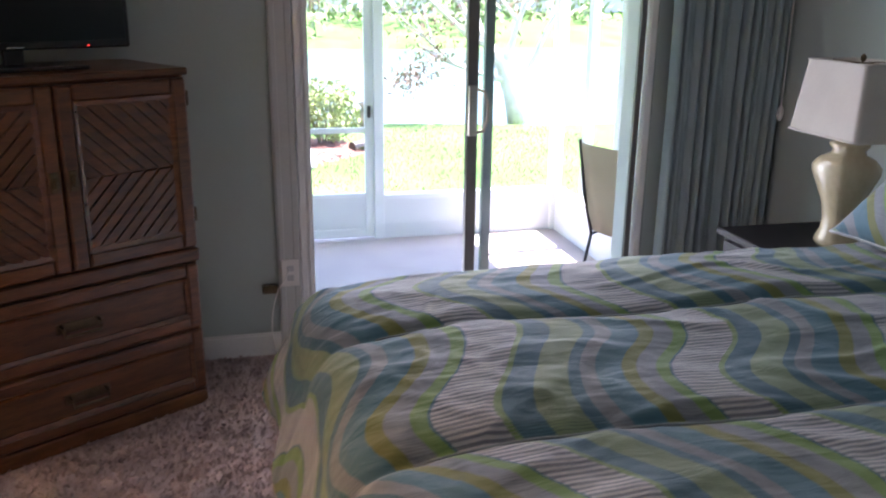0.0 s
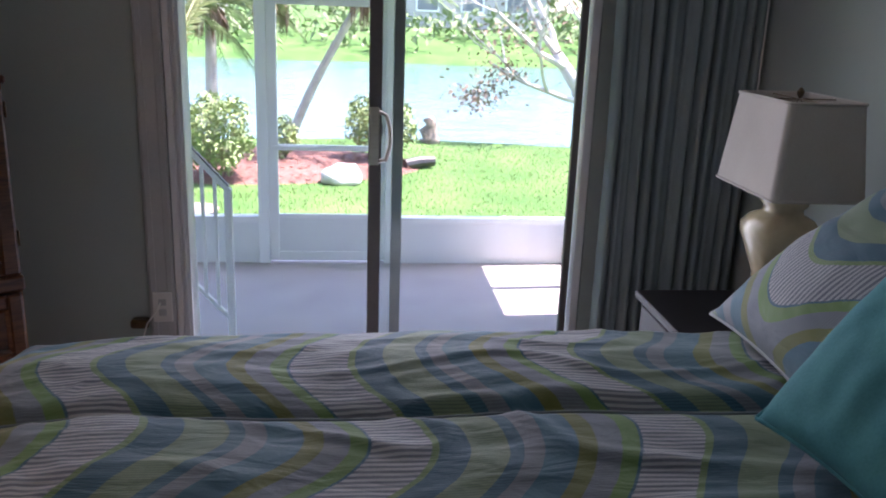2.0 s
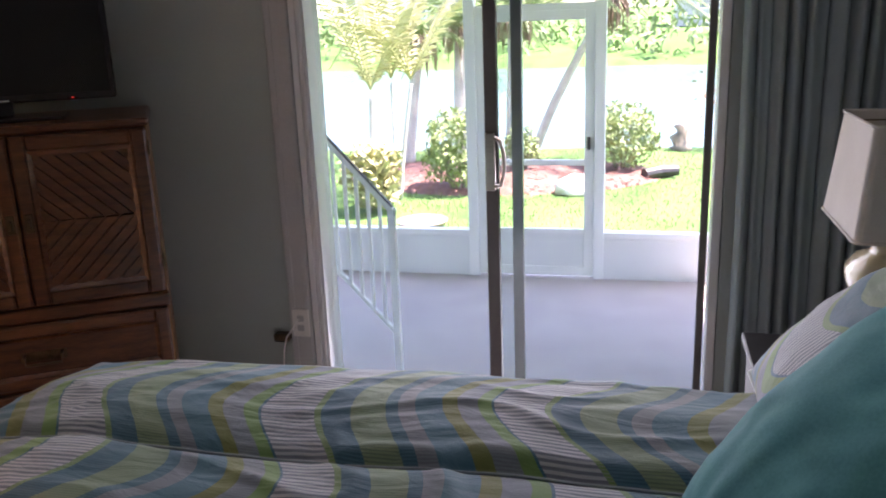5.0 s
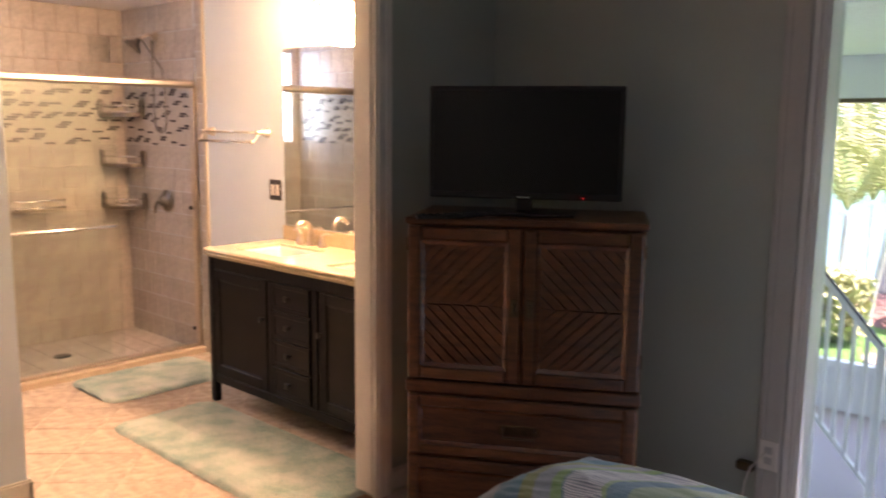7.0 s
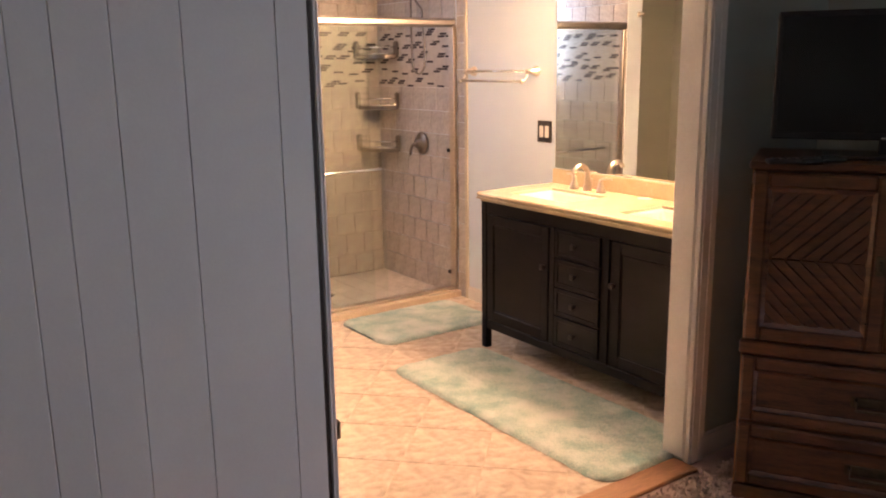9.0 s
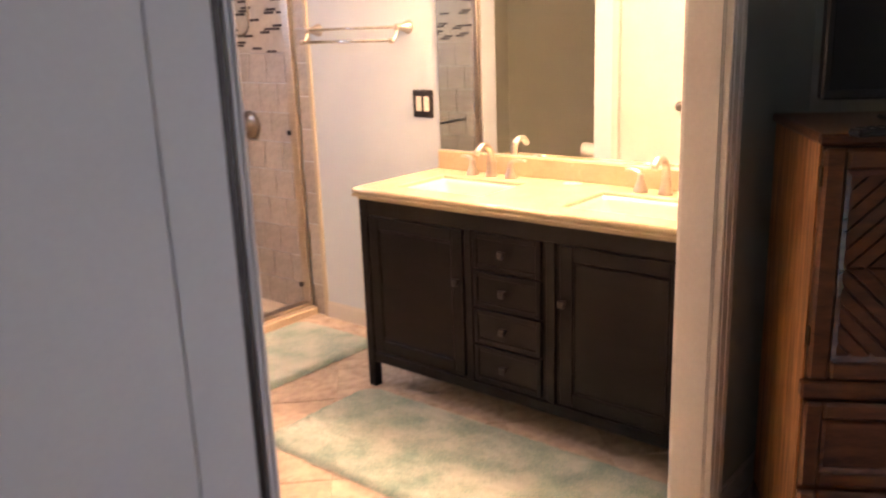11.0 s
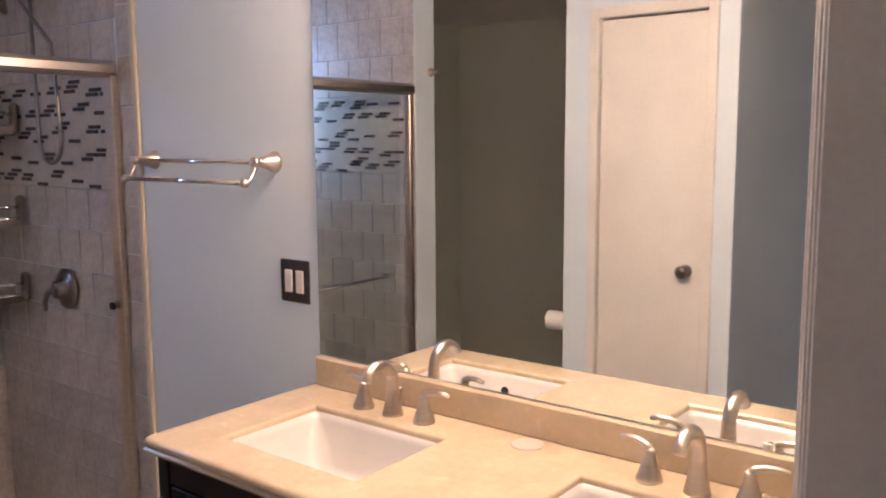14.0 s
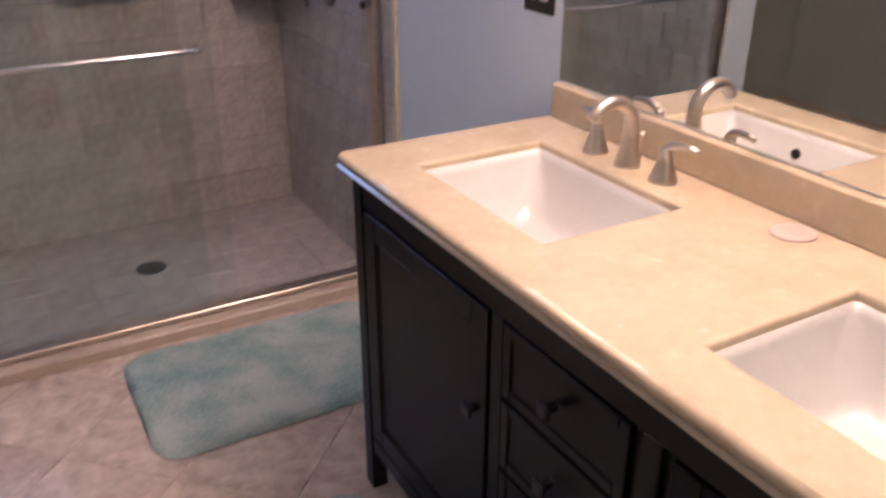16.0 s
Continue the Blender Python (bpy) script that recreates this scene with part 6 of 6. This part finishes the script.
def tile_mesh(w, h, t=0.0045):
    key = (round(w, 3), round(h, 3), t)
    if key not in tile_meshes:
        bm = boxes((-w / 2, w / 2, -t, 0, -h / 2, h / 2), r=0.0)
        for v in bm.verts:
            if v.co.y < -t / 2:
                v.co.x *= 1 - 0.003 / w
                v.co.z *= 1 - 0.003 / h
        bmesh.ops.recalc_face_normals(bm, faces=bm.faces)
        me = bpy.data.meshes.new("tile")
        bm.to_mesh(me)
        bm.free()
        me.materials.append(TILE)
        tile_meshes[key] = me
    return tile_meshes[key]


def tiled(parent, length, zbands, to_world, tw, hole=None):
    """Rows of tiles over a wall: to_world(s) gives the pose at s metres along it."""
    for r, (z0, z1) in enumerate(zbands):
        s = -tw / 2 if r % 2 else 0.0
        while s < length - 0.01:
            a, b = max(s, 0), min(s + tw, length)
            runs = [(a, b)]
            if hole and z0 < hole[3] - 0.01 and z1 > hole[2] + 0.01:
                runs = [(a, min(b, hole[0])), (max(a, hole[1]), b)]
            for a, b in runs:
                if b - a > 0.02:
                    ob = part("tile", tile_mesh(b - a - 0.003, z1 - z0 - 0.003), None, parent)
                    ob.matrix_world = to_world((a + b) / 2, (z0 + z1) / 2)
            s += tw


TW, TH = 0.15, 1.4 / 9
low = [(0.0 + i * TH, (i + 1) * TH) for i in range(9)]
high = [(1.79 + i * 0.19, min(1.79 + (i + 1) * 0.19, 2.36)) for i in range(3)]
wnorth = bpy.data.objects["wall_bath_north"]
wback = bpy.data.objects["wall_shower_west"]
wsouth = bpy.data.objects["wall_shower_south"]
tiled(wnorth, 0.985, low + high, lambda s, z: pose(-4.05 + s, W, z), TW)
tiled(wnorth, 0.084, [(i * 0.1685, (i + 1) * 0.1685) for i in range(14)], lambda s, z: pose(-3.06 + s, W, z), 0.168)
tiled(wback, 1.6, low + high, lambda s, z: pose(-4.05, 2.45 + s, z, 0, 0, 90), TW, (0.07, 0.35, 1.4, 2.17))
tiled(wsouth, 0.965, low + high, lambda s, z: pose(-4.05 + s, 2.44, z, 0, 0, 180), TW)

# the mosaic band: pale tiles with dark slips of glass
band = surface("pale_mosaic", (0.42, 0.39, 0.35), (0.56, 0.53, 0.48), 0.3, 30, 90, 0.05)
part("mosaic_band", boxes((-4.05, -3.066, W - 0.008, W, 1.4, 1.79)), band, wnorth, "pale stone mosaic band")
part("mosaic_band", boxes((-4.05, -4.042, 2.45, 2.52, 1.4, 1.79), (-4.05, -4.042, 2.8, W - 0.01, 1.4, 1.79)), band, wback, "pale stone mosaic band")
part("mosaic_band", boxes((-4.04, -3.085, 2.44, 2.448, 1.4, 1.79)), band, wsouth, "pale stone mosaic band")
slip_me = bpy.data.meshes.new("slip")
bm = boxes((-0.038, 0.038, -0.003, 0.0, -0.0065, 0.0065))
bmesh.ops.recalc_face_normals(bm, faces=bm.faces)
bm.to_mesh(slip_me)
bm.free()
slip_me.materials.append(MOSAIC_D)
rng = random.Random(9)
for parent, length, tow in ((wnorth, 0.96, lambda s, z: pose(-4.05 + s, W - 0.008, z)), (wback, 1.6, lambda s, z: pose(-4.042, 2.44 + s, z, 0, 0, 90)), (wsouth, 0.95, lambda s, z: pose(-4.04 + s, 2.448, z, 0, 0, 180))):
    # stacked groups of slips, each a little off the one below, over a loose lattice
    for gi in range(int(length / 0.125) + 1):
        for gj in range(5):
            s0 = 0.06 + 0.125 * gi + (0.062 if gj % 2 else 0.0) + rng.uniform(-0.025, 0.025)
            r0 = 1 + 5 * gj + rng.choice((-1, 0, 0, 1))
            for q in range(rng.choice((1, 2, 2, 3))):
                ss, zz = s0 + q * rng.uniform(0.015, 0.035), 1.408 + (r0 + q) * 0.0162
                if 0.04 < ss < length - 0.04 and zz < 1.785 and not (parent is wback and ss < 0.41):
                    ob = part("slip", slip_me, None, parent)
                    ob.matrix_world = tow(ss, zz)

# shower floor and bathroom floor tiles
fbath = bpy.data.objects["floor_bath"]
sq_cache = {}


def floor_tile(w, d, mat):
    key = (round(w, 3), round(d, 3), mat.name)
    if key not in sq_cache:
        bm = boxes((-w / 2, w / 2, -d / 2, d / 2, -0.0025, 0.0))
        for v in bm.verts:
            if v.co.z > -0.001:
                v.co.x *= 1 - 0.002 / w
                v.co.y *= 1 - 0.002 / d
        bmesh.ops.recalc_face_normals(bm, faces=bm.faces)
        me = bpy.data.meshes.new("floor_tile")
        bm.to_mesh(me)
        bm.free()
        me.materials.append(mat)
        sq_cache[key] = me
    return sq_cache[key]


for i in range(6):
    for j in range(10):
        x0, x1 = -4.04 + 0.15 * i, min(-4.04 + 0.15 * (i + 1), -3.16)
        if x1 - x0 > 0.03:
            ob = part("tile", floor_tile(x1 - x0 - 0.003, 0.157, TILE), None, fbath)
            ob.matrix_world = pose((x0 + x1) / 2, 2.53 + 0.16 * j, 0.003)
# the diagonal tiles
T = 0.33
for i in range(-14, 15):
    for j in range(-14, 15):
        cx = -1.9 + (i - j) * T * 0.7071
        cy = 2.4 + (i + j) * T * 0.7071
        if -3.3 < cx < -0.35 and 1.0 < cy < 4.3:
            corners = [(cx, cy + T * 0.7071), (cx + T * 0.7071, cy), (cx, cy - T * 0.7071), (cx - T * 0.7071, cy)]
            if all(-3.03 < a < -0.57 and 0.7 < b < 4.05 for a, b in corners):
                ob = part("tile", floor_tile(T - 0.004, T - 0.004, FTILE), None, fbath)
                ob.matrix_world = pose(cx, cy, 0.0, 0, 0, 45)
            else:
                mid = [(cx + (a - cx) * 0.988, cy + (b - cy) * 0.988) for a, b in corners]
                poly = clip_poly(mid, -3.03, -0.57, 0.7, 4.05)
                if len(poly) > 2:
                    bm = B()
                    tv_ = [bm.verts.new((a, b, 0.0)) for a, b in poly]
                    bv = [bm.verts.new((a, b, -0.0025)) for a, b in poly]
                    bm.faces.new(tv_)
                    for q in range(len(poly)):
                        w = (q + 1) % len(poly)
                        bm.faces.new((tv_[q], tv_[w], bv[w], bv[q]))
                    part("tile", bm, FTILE, fbath)

# carpet tufts where the camera looks down on them
rng = random.Random(3)
verts, faces = [], []
for _ in range(26000):
    x, y = rng.uniform(-0.42, 1.0), rng.uniform(1.0, 4.03)
    a, h, w = rng.uniform(0, 6.28), rng.uniform(0.006, 0.016), rng.uniform(0.003, 0.006)
    lx, ly = rng.uniform(-0.008, 0.008), rng.uniform(-0.008, 0.008)
    i = len(verts)
    verts += [(x - w * math.cos(a), y - w * math.sin(a), 0.0), (x + w * math.cos(a), y + w * math.sin(a), 0.0), (x + lx + w * 0.6 * math.cos(a), y + ly + w * 0.6 * math.sin(a), h), (x + lx - w * 0.6 * math.cos(a), y + ly - w * 0.6 * math.sin(a), h)]
    faces.append((i, i + 1, i + 2, i + 3))
me = bpy.data.meshes.new("carpet_pile")
me.from_pydata(verts, [], faces)
me.materials.append(CARPET)
tagged(part("carpet_pile", me, None, None, "beige tufts of the shaggy carpet"), "", "carpet", "", "stuff")
